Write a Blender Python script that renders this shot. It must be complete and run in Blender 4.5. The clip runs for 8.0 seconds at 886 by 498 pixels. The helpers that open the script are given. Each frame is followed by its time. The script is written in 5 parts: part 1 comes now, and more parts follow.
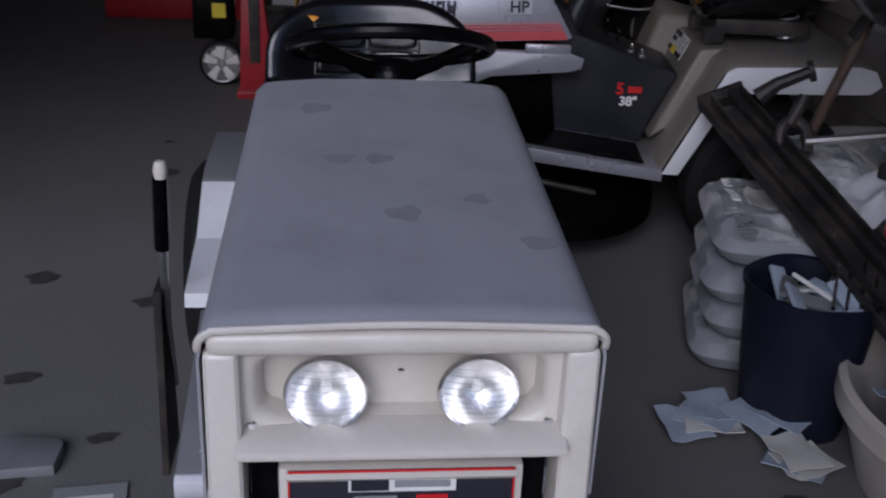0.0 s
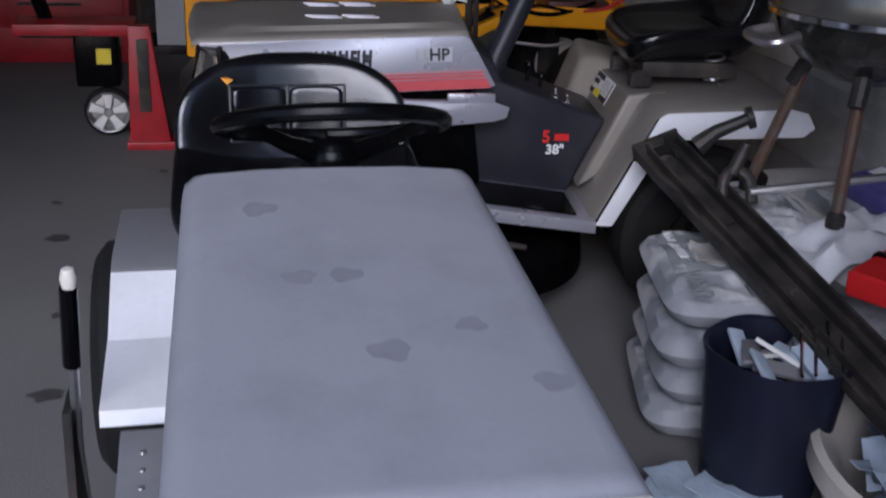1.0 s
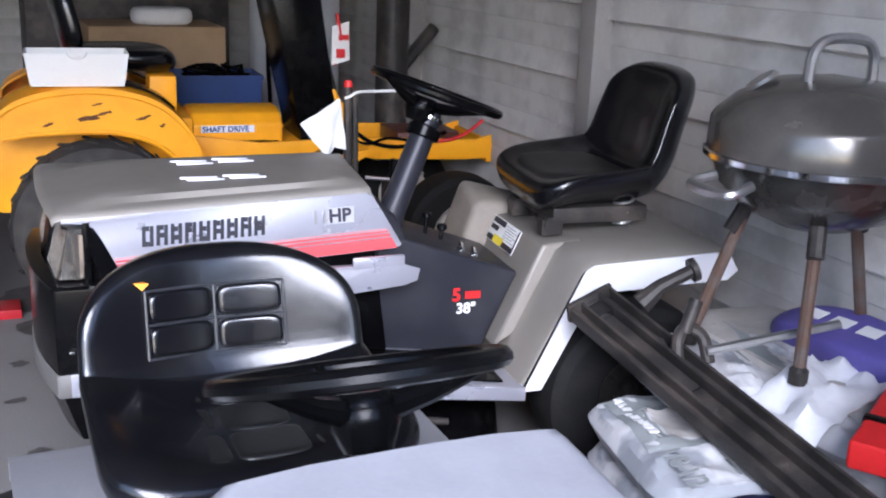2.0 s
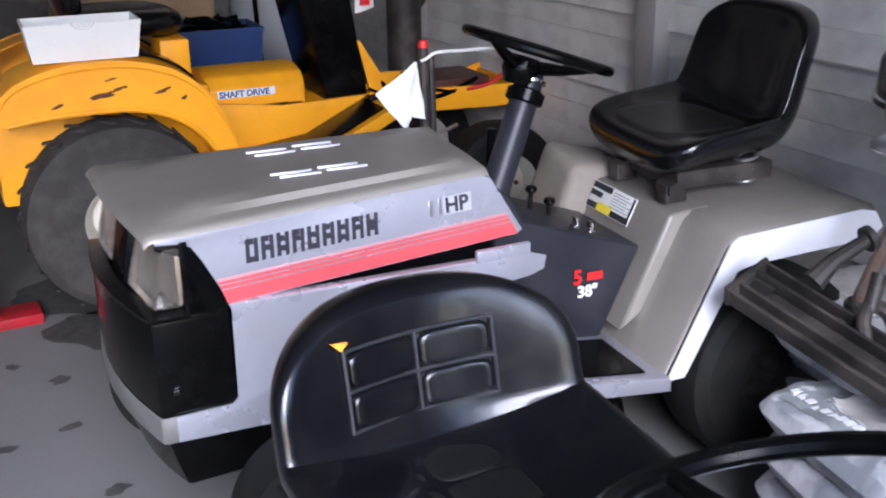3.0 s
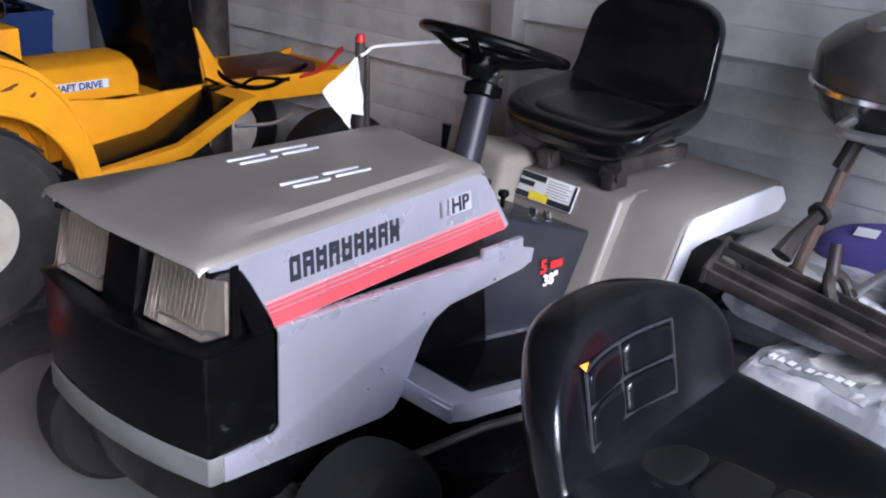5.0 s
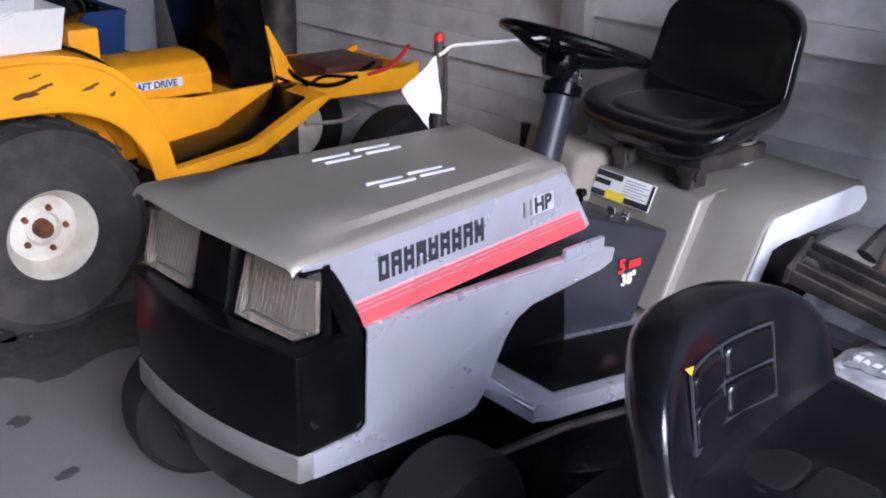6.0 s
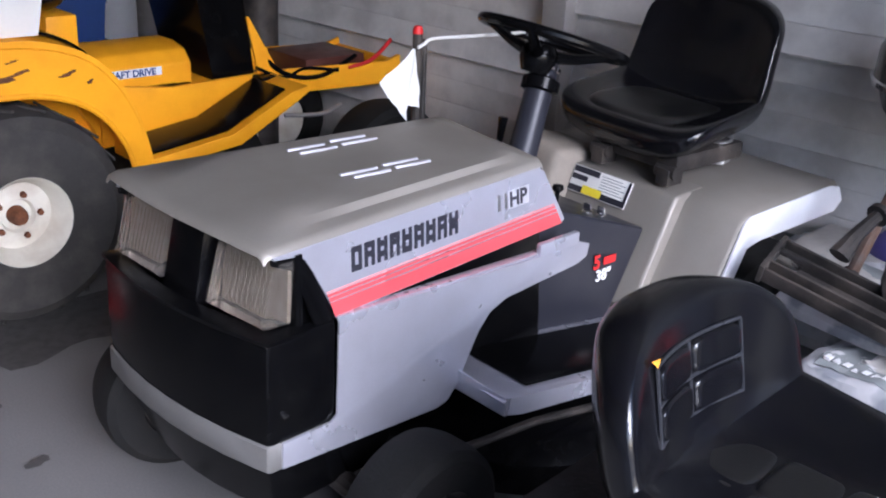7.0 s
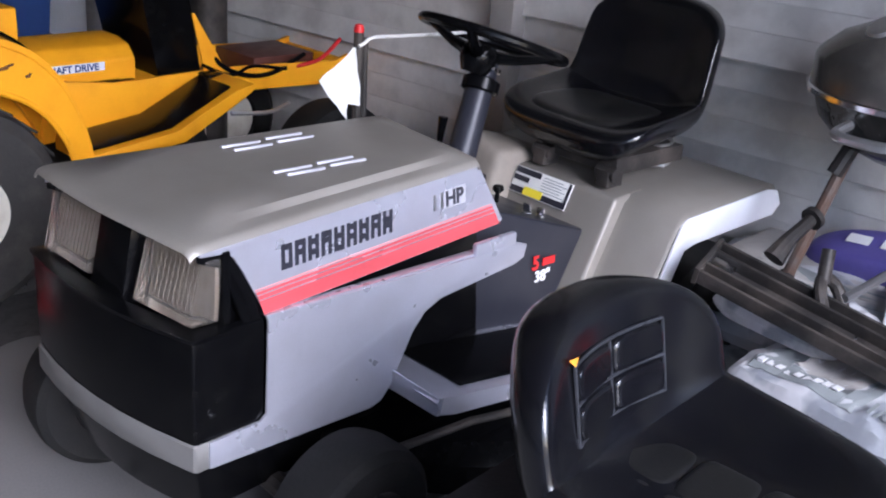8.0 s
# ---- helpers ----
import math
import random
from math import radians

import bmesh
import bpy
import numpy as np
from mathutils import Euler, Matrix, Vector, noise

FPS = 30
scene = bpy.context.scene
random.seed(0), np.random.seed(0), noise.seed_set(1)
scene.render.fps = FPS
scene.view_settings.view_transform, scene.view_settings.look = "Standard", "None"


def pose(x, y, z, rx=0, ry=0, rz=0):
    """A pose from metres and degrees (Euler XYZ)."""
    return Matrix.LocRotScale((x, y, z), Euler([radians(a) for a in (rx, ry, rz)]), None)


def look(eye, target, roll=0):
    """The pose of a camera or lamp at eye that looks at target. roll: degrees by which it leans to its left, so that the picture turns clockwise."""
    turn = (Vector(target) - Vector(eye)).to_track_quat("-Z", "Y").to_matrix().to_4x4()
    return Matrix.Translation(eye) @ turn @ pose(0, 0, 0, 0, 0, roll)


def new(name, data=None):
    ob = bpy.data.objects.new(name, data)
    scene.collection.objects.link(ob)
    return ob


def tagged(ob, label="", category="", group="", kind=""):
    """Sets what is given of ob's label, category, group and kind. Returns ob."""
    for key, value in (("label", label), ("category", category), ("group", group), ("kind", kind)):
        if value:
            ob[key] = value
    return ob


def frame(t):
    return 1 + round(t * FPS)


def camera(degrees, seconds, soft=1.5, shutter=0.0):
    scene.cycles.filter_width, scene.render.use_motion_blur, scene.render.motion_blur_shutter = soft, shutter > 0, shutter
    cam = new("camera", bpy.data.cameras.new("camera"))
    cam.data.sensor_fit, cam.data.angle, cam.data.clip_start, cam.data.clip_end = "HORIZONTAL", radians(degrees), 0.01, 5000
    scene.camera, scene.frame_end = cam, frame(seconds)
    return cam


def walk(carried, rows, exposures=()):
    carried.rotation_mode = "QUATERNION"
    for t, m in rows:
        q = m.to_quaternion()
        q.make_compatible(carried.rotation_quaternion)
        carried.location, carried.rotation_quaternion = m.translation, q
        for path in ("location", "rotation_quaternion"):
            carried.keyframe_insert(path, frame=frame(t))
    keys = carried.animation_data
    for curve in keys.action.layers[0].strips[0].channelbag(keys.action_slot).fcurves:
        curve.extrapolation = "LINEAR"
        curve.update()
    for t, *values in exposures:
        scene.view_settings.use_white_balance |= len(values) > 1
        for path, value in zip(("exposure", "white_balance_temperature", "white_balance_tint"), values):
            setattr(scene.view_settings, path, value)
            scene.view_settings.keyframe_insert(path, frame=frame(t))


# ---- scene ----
cam = camera(45.6, 8.0, 2.0, 0.2)
PATH = [
    (0, (0.173, -3.089, 1.286), (0.338, -1.26, 0.494), 2.5),
    (0.5, (0.113, -3.054, 1.287), (0.477, -1.276, 0.447), 5.0),
    (1, (0.091, -2.845, 1.308), (0.467, -1.027, 0.564), 2.5),
    (1.5, (0.02, -2.601, 1.347), (0.559, -0.765, 0.766), 4.7),
    (1.7, (-0.045, -2.515, 1.354), (0.644, -0.71, 0.838), 4.8),
    (2.8, (-0.359, -2.002, 1.401), (0.531, -0.344, 0.726), -0.2),
    (3, (-0.399, -1.883, 1.416), (0.485, -0.228, 0.723), -0.9),
    (3.5, (-0.59, -1.683, 1.419), (0.438, -0.11, 0.735), 1.2),
    (4, (-0.849, -1.52, 1.463), (0.406, -0.149, 0.723), 0.8),
    (4.2, (-0.898, -1.48, 1.461), (0.396, -0.168, 0.683), 2.3),
    (5.3, (-0.989, -1.351, 1.455), (0.422, -0.134, 0.728), 2.2),
    (5.5, (-0.997, -1.345, 1.458), (0.378, -0.085, 0.735), 1.6),
    (6, (-1.031, -1.313, 1.463), (0.306, -0.026, 0.717), 1.8),
    (6.5, (-1.043, -1.325, 1.455), (0.305, -0.025, 0.75), 2.1),
    (7, (-1.02, -1.328, 1.453), (0.339, -0.065, 0.704), 3.1),
    (7.5, (-1.0, -1.349, 1.446), (0.376, -0.107, 0.696), 4.0),
    (8, (-0.976, -1.367, 1.447), (0.432, -0.154, 0.707), 4.4),
]

EXPOSURES = [(0.0, -0.74, 5540, 21), (0.2, -0.48, 5540, 21), (0.4, -0.27, 5540, 21), (0.8, -0.12, 5520, 20), (1.0, 0.1, 5500, 19), (1.2, 0.65, 5480, 18), (1.5, 1.31, 5470, 17), (1.7, 1.6, 5430, 17), (2.8, 1.78, 5400, 18), (3.0, 1.64, 5410, 18), (3.5, 1.45, 5430, 19), (4.0, 1.5, 5430, 19), (5.5, 1.72, 5430, 19), (8.0, 1.7, 5400, 19)]
walk(cam, [(t, look(e, g, r)) for t, e, g, r in PATH], EXPOSURES)

# ---- light ----
world = bpy.data.worlds.new("sky")
scene.world = world
world.use_nodes = True
nt = world.node_tree
sky = nt.nodes.new("ShaderNodeTexSky")
sky.sky_type = 'NISHITA'
sky.sun_disc = False
sky.sun_elevation = radians(30)
sky.sun_rotation = radians(198)
nt.links.new(sky.outputs[0], nt.nodes["Background"].inputs[0])
nt.nodes["Background"].inputs[1].default_value = 0.15
sun = new("sun", bpy.data.lights.new("sun", 'SUN'))
sun.data.energy, sun.data.angle, sun.data.color = 2.15, radians(36), (1.0, 0.95, 0.88)
sun.matrix_basis = look((-1.6, -5.0, 3.0), (0, 0, 0))
scene.view_settings.exposure = 0.0

# ---- materials ----
MATS = {}


def mat(name, color, rough=0.6, metal=0.0, var=0.15, scale=8.0, bump=0.1, fine=90.0, tint=None, amount=0.5, coat=0.0, lo=0.45, hi=0.65, detail=6.0):
    """Base colour varied at two scales, with stains of a second colour and fine relief."""
    m = bpy.data.materials.new(name)
    m.use_nodes = True
    n, l = m.node_tree.nodes, m.node_tree.links
    b = n["Principled BSDF"]
    co = n.new("ShaderNodeTexCoord")
    big = n.new("ShaderNodeTexNoise")
    big.inputs["Scale"].default_value, big.inputs["Detail"].default_value = scale, detail
    sm = n.new("ShaderNodeTexNoise")
    sm.inputs["Scale"].default_value, sm.inputs["Detail"].default_value = fine, 3
    l.new(co.outputs["Object"], big.inputs["Vector"])
    l.new(co.outputs["Object"], sm.inputs["Vector"])
    ramp = n.new("ShaderNodeValToRGB")
    ramp.color_ramp.elements[0].position, ramp.color_ramp.elements[1].position = lo, hi
    l.new(big.outputs["Fac"], ramp.inputs["Fac"])
    mix = n.new("ShaderNodeMix")
    mix.data_type = 'RGBA'
    t = tint or tuple(c * (1 - var * 2) for c in color)
    mix.inputs["A"].default_value, mix.inputs["B"].default_value = (*color, 1), (*t, 1)
    k = n.new("ShaderNodeMath")
    k.operation = 'MULTIPLY'
    k.inputs[1].default_value = amount
    l.new(ramp.outputs["Color"], k.inputs[0])
    l.new(k.outputs[0], mix.inputs["Factor"])
    mul = n.new("ShaderNodeMix")
    mul.data_type, mul.blend_type = 'RGBA', 'MULTIPLY'
    mul.inputs["Factor"].default_value = 1.0
    r2 = n.new("ShaderNodeMapRange")
    r2.inputs["To Min"].default_value, r2.inputs["To Max"].default_value = 1 - var, 1 + var
    l.new(sm.outputs["Fac"], r2.inputs["Value"])
    l.new(mix.outputs["Result"], mul.inputs["A"])
    l.new(r2.outputs["Result"], mul.inputs["B"])
    l.new(mul.outputs["Result"], b.inputs["Base Color"])
    rr = n.new("ShaderNodeMapRange")
    rr.inputs["To Min"].default_value, rr.inputs["To Max"].default_value = max(0.05, rough - 0.1), min(1, rough + 0.12)
    l.new(big.outputs["Fac"], rr.inputs["Value"])
    l.new(rr.outputs["Result"], b.inputs["Roughness"])
    b.inputs["Metallic"].default_value = metal
    b.inputs["Coat Weight"].default_value = coat
    if bump:
        bp = n.new("ShaderNodeBump")
        bp.inputs["Strength"].default_value, bp.inputs["Distance"].default_value = bump, 0.004
        l.new(sm.outputs["Fac"], bp.inputs["Height"])
        l.new(bp.outputs["Normal"], b.inputs["Normal"])
    MATS[name] = m
    return m


concrete = mat("concrete", (0.165, 0.161, 0.157), 0.88, 0, 0.12, 1.6, 0.35, 140, (0.125, 0.122, 0.118), 0.6, lo=0.4, hi=0.75)
# also colours the shade painted on the floor under the yellow tractor
oil_shade = mat("oil_stain", (0.06, 0.058, 0.056), 0.7, 0, 0.2, 30, 0.1)
siding = mat("grey_siding", (0.65, 0.625, 0.585), 0.6, 0, 0.06, 5, 0.12, 60, (0.34, 0.32, 0.3), 0.5)
trimgrey = mat("post_paint", (0.33, 0.31, 0.29), 0.7, 0, 0.08, 6, 0.2)
soffit = mat("ceiling_paint", (0.3, 0.3, 0.29), 0.8, 0, 0.06, 2, 0.1)
silver = mat("silver_paint", (0.56, 0.565, 0.64), 0.28, 0.6, 0.04, 6, 0.03, 220, (0.46, 0.46, 0.51), 0.5)
dusty = mat("dusty_silver", (0.275, 0.255, 0.225), 0.45, 0.3, 0.05, 3.5, 0.05, 200, (0.20, 0.18, 0.155), 0.7, lo=0.38, hi=0.72)
oldgrey = mat("faded_grey_hood", (0.36, 0.36, 0.385), 0.5, 0.15, 0.06, 7, 0.05, 160, (0.27, 0.27, 0.29), 0.5)
cream = mat("cream_enamel", (0.66, 0.62, 0.55), 0.35, 0.0, 0.05, 8, 0.04, 100, (0.5, 0.46, 0.38), 0.4, coat=0.2)
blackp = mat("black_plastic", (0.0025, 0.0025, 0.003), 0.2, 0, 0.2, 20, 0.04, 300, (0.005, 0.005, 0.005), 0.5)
navy = mat("dark_grey_paint", (0.022, 0.023, 0.031), 0.38, 0.1, 0.1, 10, 0.05, 200, (0.035, 0.035, 0.042), 0.5)
vinyl = mat("black_vinyl", (0.004, 0.004, 0.0055), 0.2, 0, 0.15, 14, 0.08, 400, (0.008, 0.008, 0.008), 0.6, coat=0.2)
dustvinyl = mat("dusty_black_vinyl", (0.008, 0.008, 0.008), 0.34, 0, 0.2, 9, 0.15, 300, (0.02, 0.019, 0.018), 0.6)
rubber = mat("tyre_rubber", (0.008, 0.008, 0.008), 0.8, 0, 0.15, 12, 0.3, 120, (0.016, 0.015, 0.014), 0.7)
mudtyre = mat("dusty_tyre_rubber", (0.035, 0.033, 0.031), 0.85, 0, 0.15, 10, 0.3, 120, (0.075, 0.069, 0.062), 0.6)
yellow = mat("yellow_paint", (0.95, 0.41, 0.003), 0.45, 0, 0.05, 5, 0.05, 150, (0.72, 0.27, 0.005), 0.45)
rust = mat("rust", (0.16, 0.055, 0.02), 0.85, 0, 0.3, 30, 0.4, 150, (0.06, 0.025, 0.015), 0.7)
whiterim = mat("cream_wheel_rim", (0.72, 0.69, 0.6), 0.45, 0, 0.05, 9, 0.05, 100, (0.45, 0.38, 0.3), 0.5)
whitep = mat("white_plastic", (0.8, 0.79, 0.76), 0.4, 0, 0.03, 6, 0.03)
whitepaint = mat("white_paint", (0.76, 0.77, 0.8), 0.5, 0, 0.05, 4, 0.06, 80, (0.6, 0.6, 0.6), 0.4)
redp = mat("red_paint", (0.38, 0.012, 0.02), 0.4, 0, 0.1, 8, 0.06, 120, (0.2, 0.01, 0.012), 0.5)
brightred = mat("bright_red_plastic", (0.6, 0.015, 0.015), 0.45, 0, 0.08, 8, 0.05)
stripe = mat("red_stripe", (0.55, 0.075, 0.085), 0.45, 0, 0.08, 20, 0.02)
pinkstripe = mat("pale_red_stripe", (0.72, 0.3, 0.3), 0.45, 0, 0.05, 20, 0.02)
steel = mat("bare_steel", (0.5, 0.5, 0.5), 0.35, 0.9, 0.1, 15, 0.08)
mirror = mat("lamp_reflector", (0.85, 0.85, 0.84), 0.28, 1.0, 0.03, 30, 0.1, 200)
chrome = mat("chrome", (0.8, 0.8, 0.82), 0.12, 1.0, 0.03, 10, 0.0)
blacksteel = mat("worn_black_steel", (0.035, 0.032, 0.03), 0.5, 0.3, 0.2, 9, 0.25, 120, (0.1, 0.085, 0.074), 0.75)
ink = mat("dark_ink", (0.02, 0.02, 0.03), 0.5, 0, 0.1, 20, 0)
whiteink = mat("white_ink", (0.8, 0.8, 0.8), 0.5, 0, 0.03, 20, 0)
paper = mat("paper", (0.7, 0.7, 0.68), 0.8, 0, 0.05, 10, 0.2, 40, (0.55, 0.54, 0.52), 0.5)
bagpaper = mat("printed_bag_paper", (0.55, 0.55, 0.56), 0.75, 0, 0.08, 7, 0.35, 45, (0.2, 0.22, 0.25), 0.75, lo=0.5, hi=0.58, detail=3)
greypaper = mat("grey_print", (0.27, 0.29, 0.29), 0.8, 0, 0.06, 14, 0.1)
bluepaper = mat("pale_blue_paper", (0.42, 0.5, 0.6), 0.7, 0, 0.1, 14, 0.3)
brownpaper = mat("brown_paper", (0.36, 0.24, 0.13), 0.8, 0, 0.1, 10, 0.2)
dustslab = mat("dusty_cover", (0.46, 0.44, 0.41), 0.85, 0, 0.1, 7, 0.3, 50, (0.3, 0.28, 0.26), 0.6)
navybag = mat("navy_plastic", (0.012, 0.014, 0.03), 0.4, 0, 0.15, 12, 0.3, 30)
bluep = mat("blue_plastic", (0.015, 0.045, 0.17), 0.45, 0, 0.1, 8, 0.05)
purple = mat("purple_bag", (0.11, 0.09, 0.32), 0.4, 0, 0.1, 9, 0.1)
copper = mat("rusty_tube", (0.12, 0.075, 0.055), 0.55, 0.3, 0.15, 20, 0.2, 120, (0.13, 0.12, 0.11), 0.7)
enamel = mat("dark_enamel", (0.022, 0.022, 0.02), 0.25, 0.0, 0.1, 10, 0.05, 100, (0.06, 0.055, 0.05), 0.6, coat=0.2)
lidgrey = mat("dusty_grey_enamel", (0.11, 0.105, 0.097), 0.22, 0.55, 0.08, 7, 0.05, 100, (0.2, 0.185, 0.165), 0.6)
orange = mat("orange_leaf", (0.7, 0.3, 0.02), 0.6, 0, 0.1, 30, 0.1)
yellowlab = mat("yellow_label", (0.8, 0.65, 0.03), 0.5, 0, 0.05, 20, 0)
brownbat = mat("brown_battery", (0.1, 0.03, 0.02), 0.4, 0, 0.2, 20, 0.1)
beige = mat("beige_metal", (0.42, 0.36, 0.28), 0.6, 0, 0.08, 10, 0.1)
greymetal = mat("grey_footplate", (0.22, 0.22, 0.235), 0.55, 0.2, 0.08, 10, 0.08, 140, (0.3, 0.3, 0.31), 0.4)


def glassy(name, tone, rough, relief):
    m = bpy.data.materials.new(name)
    m.use_nodes = True
    n, l = m.node_tree.nodes, m.node_tree.links
    b = n["Principled BSDF"]
    b.inputs["Base Color"].default_value = tone
    b.inputs["Roughness"].default_value = rough
    b.inputs["Transmission Weight"].default_value = 0.95
    w = n.new("ShaderNodeTexNoise")
    w.inputs["Scale"].default_value = 60
    bp = n.new("ShaderNodeBump")
    bp.inputs["Strength"].default_value = relief
    l.new(w.outputs["Fac"], bp.inputs["Height"])
    l.new(bp.outputs["Normal"], b.inputs["Normal"])
    return m


glass = glassy("dull_lamp_glass", (0.9, 0.85, 0.78, 1), 0.12, 0.12)
clearglass = glassy("clear_lamp_glass", (0.95, 0.95, 0.95, 1), 0.02, 0.08)
for m_ in (rubber, navy, navybag, blacksteel, yellow):
    m_.node_tree.nodes["Principled BSDF"].inputs["Specular IOR Level"].default_value = 0.3
blackp.node_tree.nodes["Principled BSDF"].inputs["Specular IOR Level"].default_value = 0.12
clearglass.node_tree.nodes["Principled BSDF"].inputs["IOR"].default_value = 1.12


# ---- mesh helpers ----
def finish(bm, name, material, smooth=True, angle=35):
    bmesh.ops.recalc_face_normals(bm, faces=bm.faces[:])
    if smooth:
        for f in bm.faces:
            f.smooth = True
        for e in bm.edges:
            if len(e.link_faces) != 2 or e.calc_face_angle(0) > radians(angle):
                e.smooth = False
    me = bpy.data.meshes.new(name)
    bm.to_mesh(me)
    bm.free()
    me.materials.append(material)
    return me


def part(name, bm, material, parent=None, label="", smooth=True, angle=35):
    ob = new(name, finish(bm, name, material, smooth, angle))
    if parent:
        ob.parent = parent
    if label:
        tagged(ob, label)
    return ob


def thing(name, m, label, category, group="", kind=""):
    ob = new(name)
    ob.empty_display_size = 0.1
    ob.matrix_basis = m
    return tagged(ob, label, category, group, kind)


def solid(name, bm, material, label, category, m=None, kind="", group="", angle=35):
    ob = part(name, bm, material, None, "", True, angle)
    if m:
        ob.matrix_basis = m
    return tagged(ob, label, category, group, kind)


def bevelled(bm, r, seg=2, angle=30, faces=None):
    es = [e for e in bm.edges if len(e.link_faces) == 2 and e.calc_face_angle(0) > radians(angle)]
    if r > 0 and es:
        bmesh.ops.bevel(bm, geom=es, offset=r, segments=seg, affect='EDGES', profile=0.6, clamp_overlap=True)
    return bm


def box(a, b, r=0.004, seg=2, bm=None):
    bm2 = bmesh.new()
    a, b = Vector(a), Vector(b)
    bmesh.ops.create_cube(bm2, size=1, matrix=Matrix.Translation((a + b) / 2) @ Matrix.Diagonal((*(b - a), 1)))
    bevelled(bm2, r, seg)
    return join(bm, bm2)


def join(bm, other):
    if bm is None:
        return other
    me = bpy.data.meshes.new("tmp")
    other.to_mesh(me)
    other.free()
    bm.from_mesh(me)
    bpy.data.meshes.remove(me)
    return bm


def moved(bm, m):
    bmesh.ops.transform(bm, matrix=m, verts=bm.verts[:])
    return bm


def prism(points, axis, lo, hi, r=0.003, seg=2, bm=None):
    """A polygon in the plane across the axis, pulled from lo to hi. Points are (u, w): xz for y, yz for x, xy for z."""
    bm2 = bmesh.new()

    def at(p, d):
        return {"x": (d, p[0], p[1]), "y": (p[0], d, p[1]), "z": (p[0], p[1], d)}[axis]
    v0 = [bm2.verts.new(at(p, lo)) for p in points]
    v1 = [bm2.verts.new(at(p, hi)) for p in points]
    n = len(points)
    bm2.faces.new(v0)
    bm2.faces.new(v1[::-1])
    for i in range(n):
        bm2.faces.new((v0[i], v0[(i + 1) % n], v1[(i + 1) % n], v1[i]))
    bmesh.ops.recalc_face_normals(bm2, faces=bm2.faces[:])
    bevelled(bm2, r, seg)
    return join(bm, bm2)


def hull8(bottom, top, r=0.004, seg=2, bm=None):
    """A block from four bottom and four top corners, in the same turning order."""
    bm2 = bmesh.new()
    b, t = [bm2.verts.new(p) for p in bottom], [bm2.verts.new(p) for p in top]
    bm2.faces.new(b[::-1])
    bm2.faces.new(t)
    for i in range(4):
        bm2.faces.new((b[i], b[(i + 1) % 4], t[(i + 1) % 4], t[i]))
    bmesh.ops.recalc_face_normals(bm2, faces=bm2.faces[:])
    bevelled(bm2, r, seg)
    return join(bm, bm2)


def revolve(profile, steps=40, axis="z", bm=None, m=None):
    """Turns (radius, height) points about z; a radius of 0 closes the form."""
    bm2 = bmesh.new()
    rings = []
    for r, h in profile:
        if r < 1e-6:
            rings.append([bm2.verts.new((0, 0, h))])
        else:
            rings.append([bm2.verts.new((r * math.cos(2 * math.pi * i / steps), r * math.sin(2 * math.pi * i / steps), h)) for i in range(steps)])
    for a, b in zip(rings, rings[1:]):
        for i in range(steps):
            j = (i + 1) % steps
            if len(a) == 1 and len(b) == 1:
                continue
            if len(a) == 1:
                bm2.faces.new((a[0], b[i], b[j]))
            elif len(b) == 1:
                bm2.faces.new((a[i], a[j], b[0]))
            else:
                bm2.faces.new((a[i], a[j], b[j], b[i]))
    if m is not None:
        moved(bm2, m)
    return join(bm, bm2)


def tube(path, r, steps=10, bm=None, closed=False, caps=True):
    bm2 = bmesh.new()
    pts = [Vector(p) for p in path]
    n = len(pts)
    rings = []
    side = None
    for i, p in enumerate(pts):
        if closed:
            d = pts[(i + 1) % n] - pts[i - 1]
        else:
            d = pts[min(i + 1, n - 1)] - pts[max(i - 1, 0)]
        d.normalize()
        if side is None:
            side = d.orthogonal().normalized()
        side = (side - d * side.dot(d)).normalized()
        up = d.cross(side)
        rad = r[i] if isinstance(r, (list, tuple)) else r
        rings.append([bm2.verts.new(p + (side * math.cos(2 * math.pi * k / steps) + up * math.sin(2 * math.pi * k / steps)) * rad) for k in range(steps)])
    for i in range(n if closed else n - 1):
        a, b = rings[i], rings[(i + 1) % n]
        for k in range(steps):
            bm2.faces.new((a[k], a[(k + 1) % steps], b[(k + 1) % steps], b[k]))
    if caps and not closed:
        bm2.faces.new(rings[0][::-1])
        bm2.faces.new(rings[-1])
    return join(bm, bm2)


def smooth_path(points, n=8):
    """A rounded line through the points."""
    pts = [Vector(p) for p in points]
    out = []
    for i in range(len(pts) - 1):
        p0, p1, p2, p3 = pts[max(i - 1, 0)], pts[i], pts[i + 1], pts[min(i + 2, len(pts) - 1)]
        for k in range(n):
            t = k / n
            out.append(0.5 * ((2 * p1) + (p2 - p0) * t + (2 * p0 - 5 * p1 + 4 * p2 - p3) * t * t + (3 * p1 - p0 - 3 * p2 + p3) * t ** 3))
    out.append(pts[-1])
    return out


def sheet(grid, thick=0.0, bm=None):
    """A skin over rows of points, with thickness along its normals."""
    bm2 = bmesh.new()
    vs = [[bm2.verts.new(p) for p in row] for row in grid]
    for a, b in zip(vs, vs[1:]):
        for i in range(len(a) - 1):
            bm2.faces.new((a[i], a[i + 1], b[i + 1], b[i]))
    if thick:
        bmesh.ops.recalc_face_normals(bm2, faces=bm2.faces[:])
        bmesh.ops.solidify(bm2, geom=bm2.faces[:] + bm2.edges[:] + bm2.verts[:], thickness=thick)
    return join(bm, bm2)


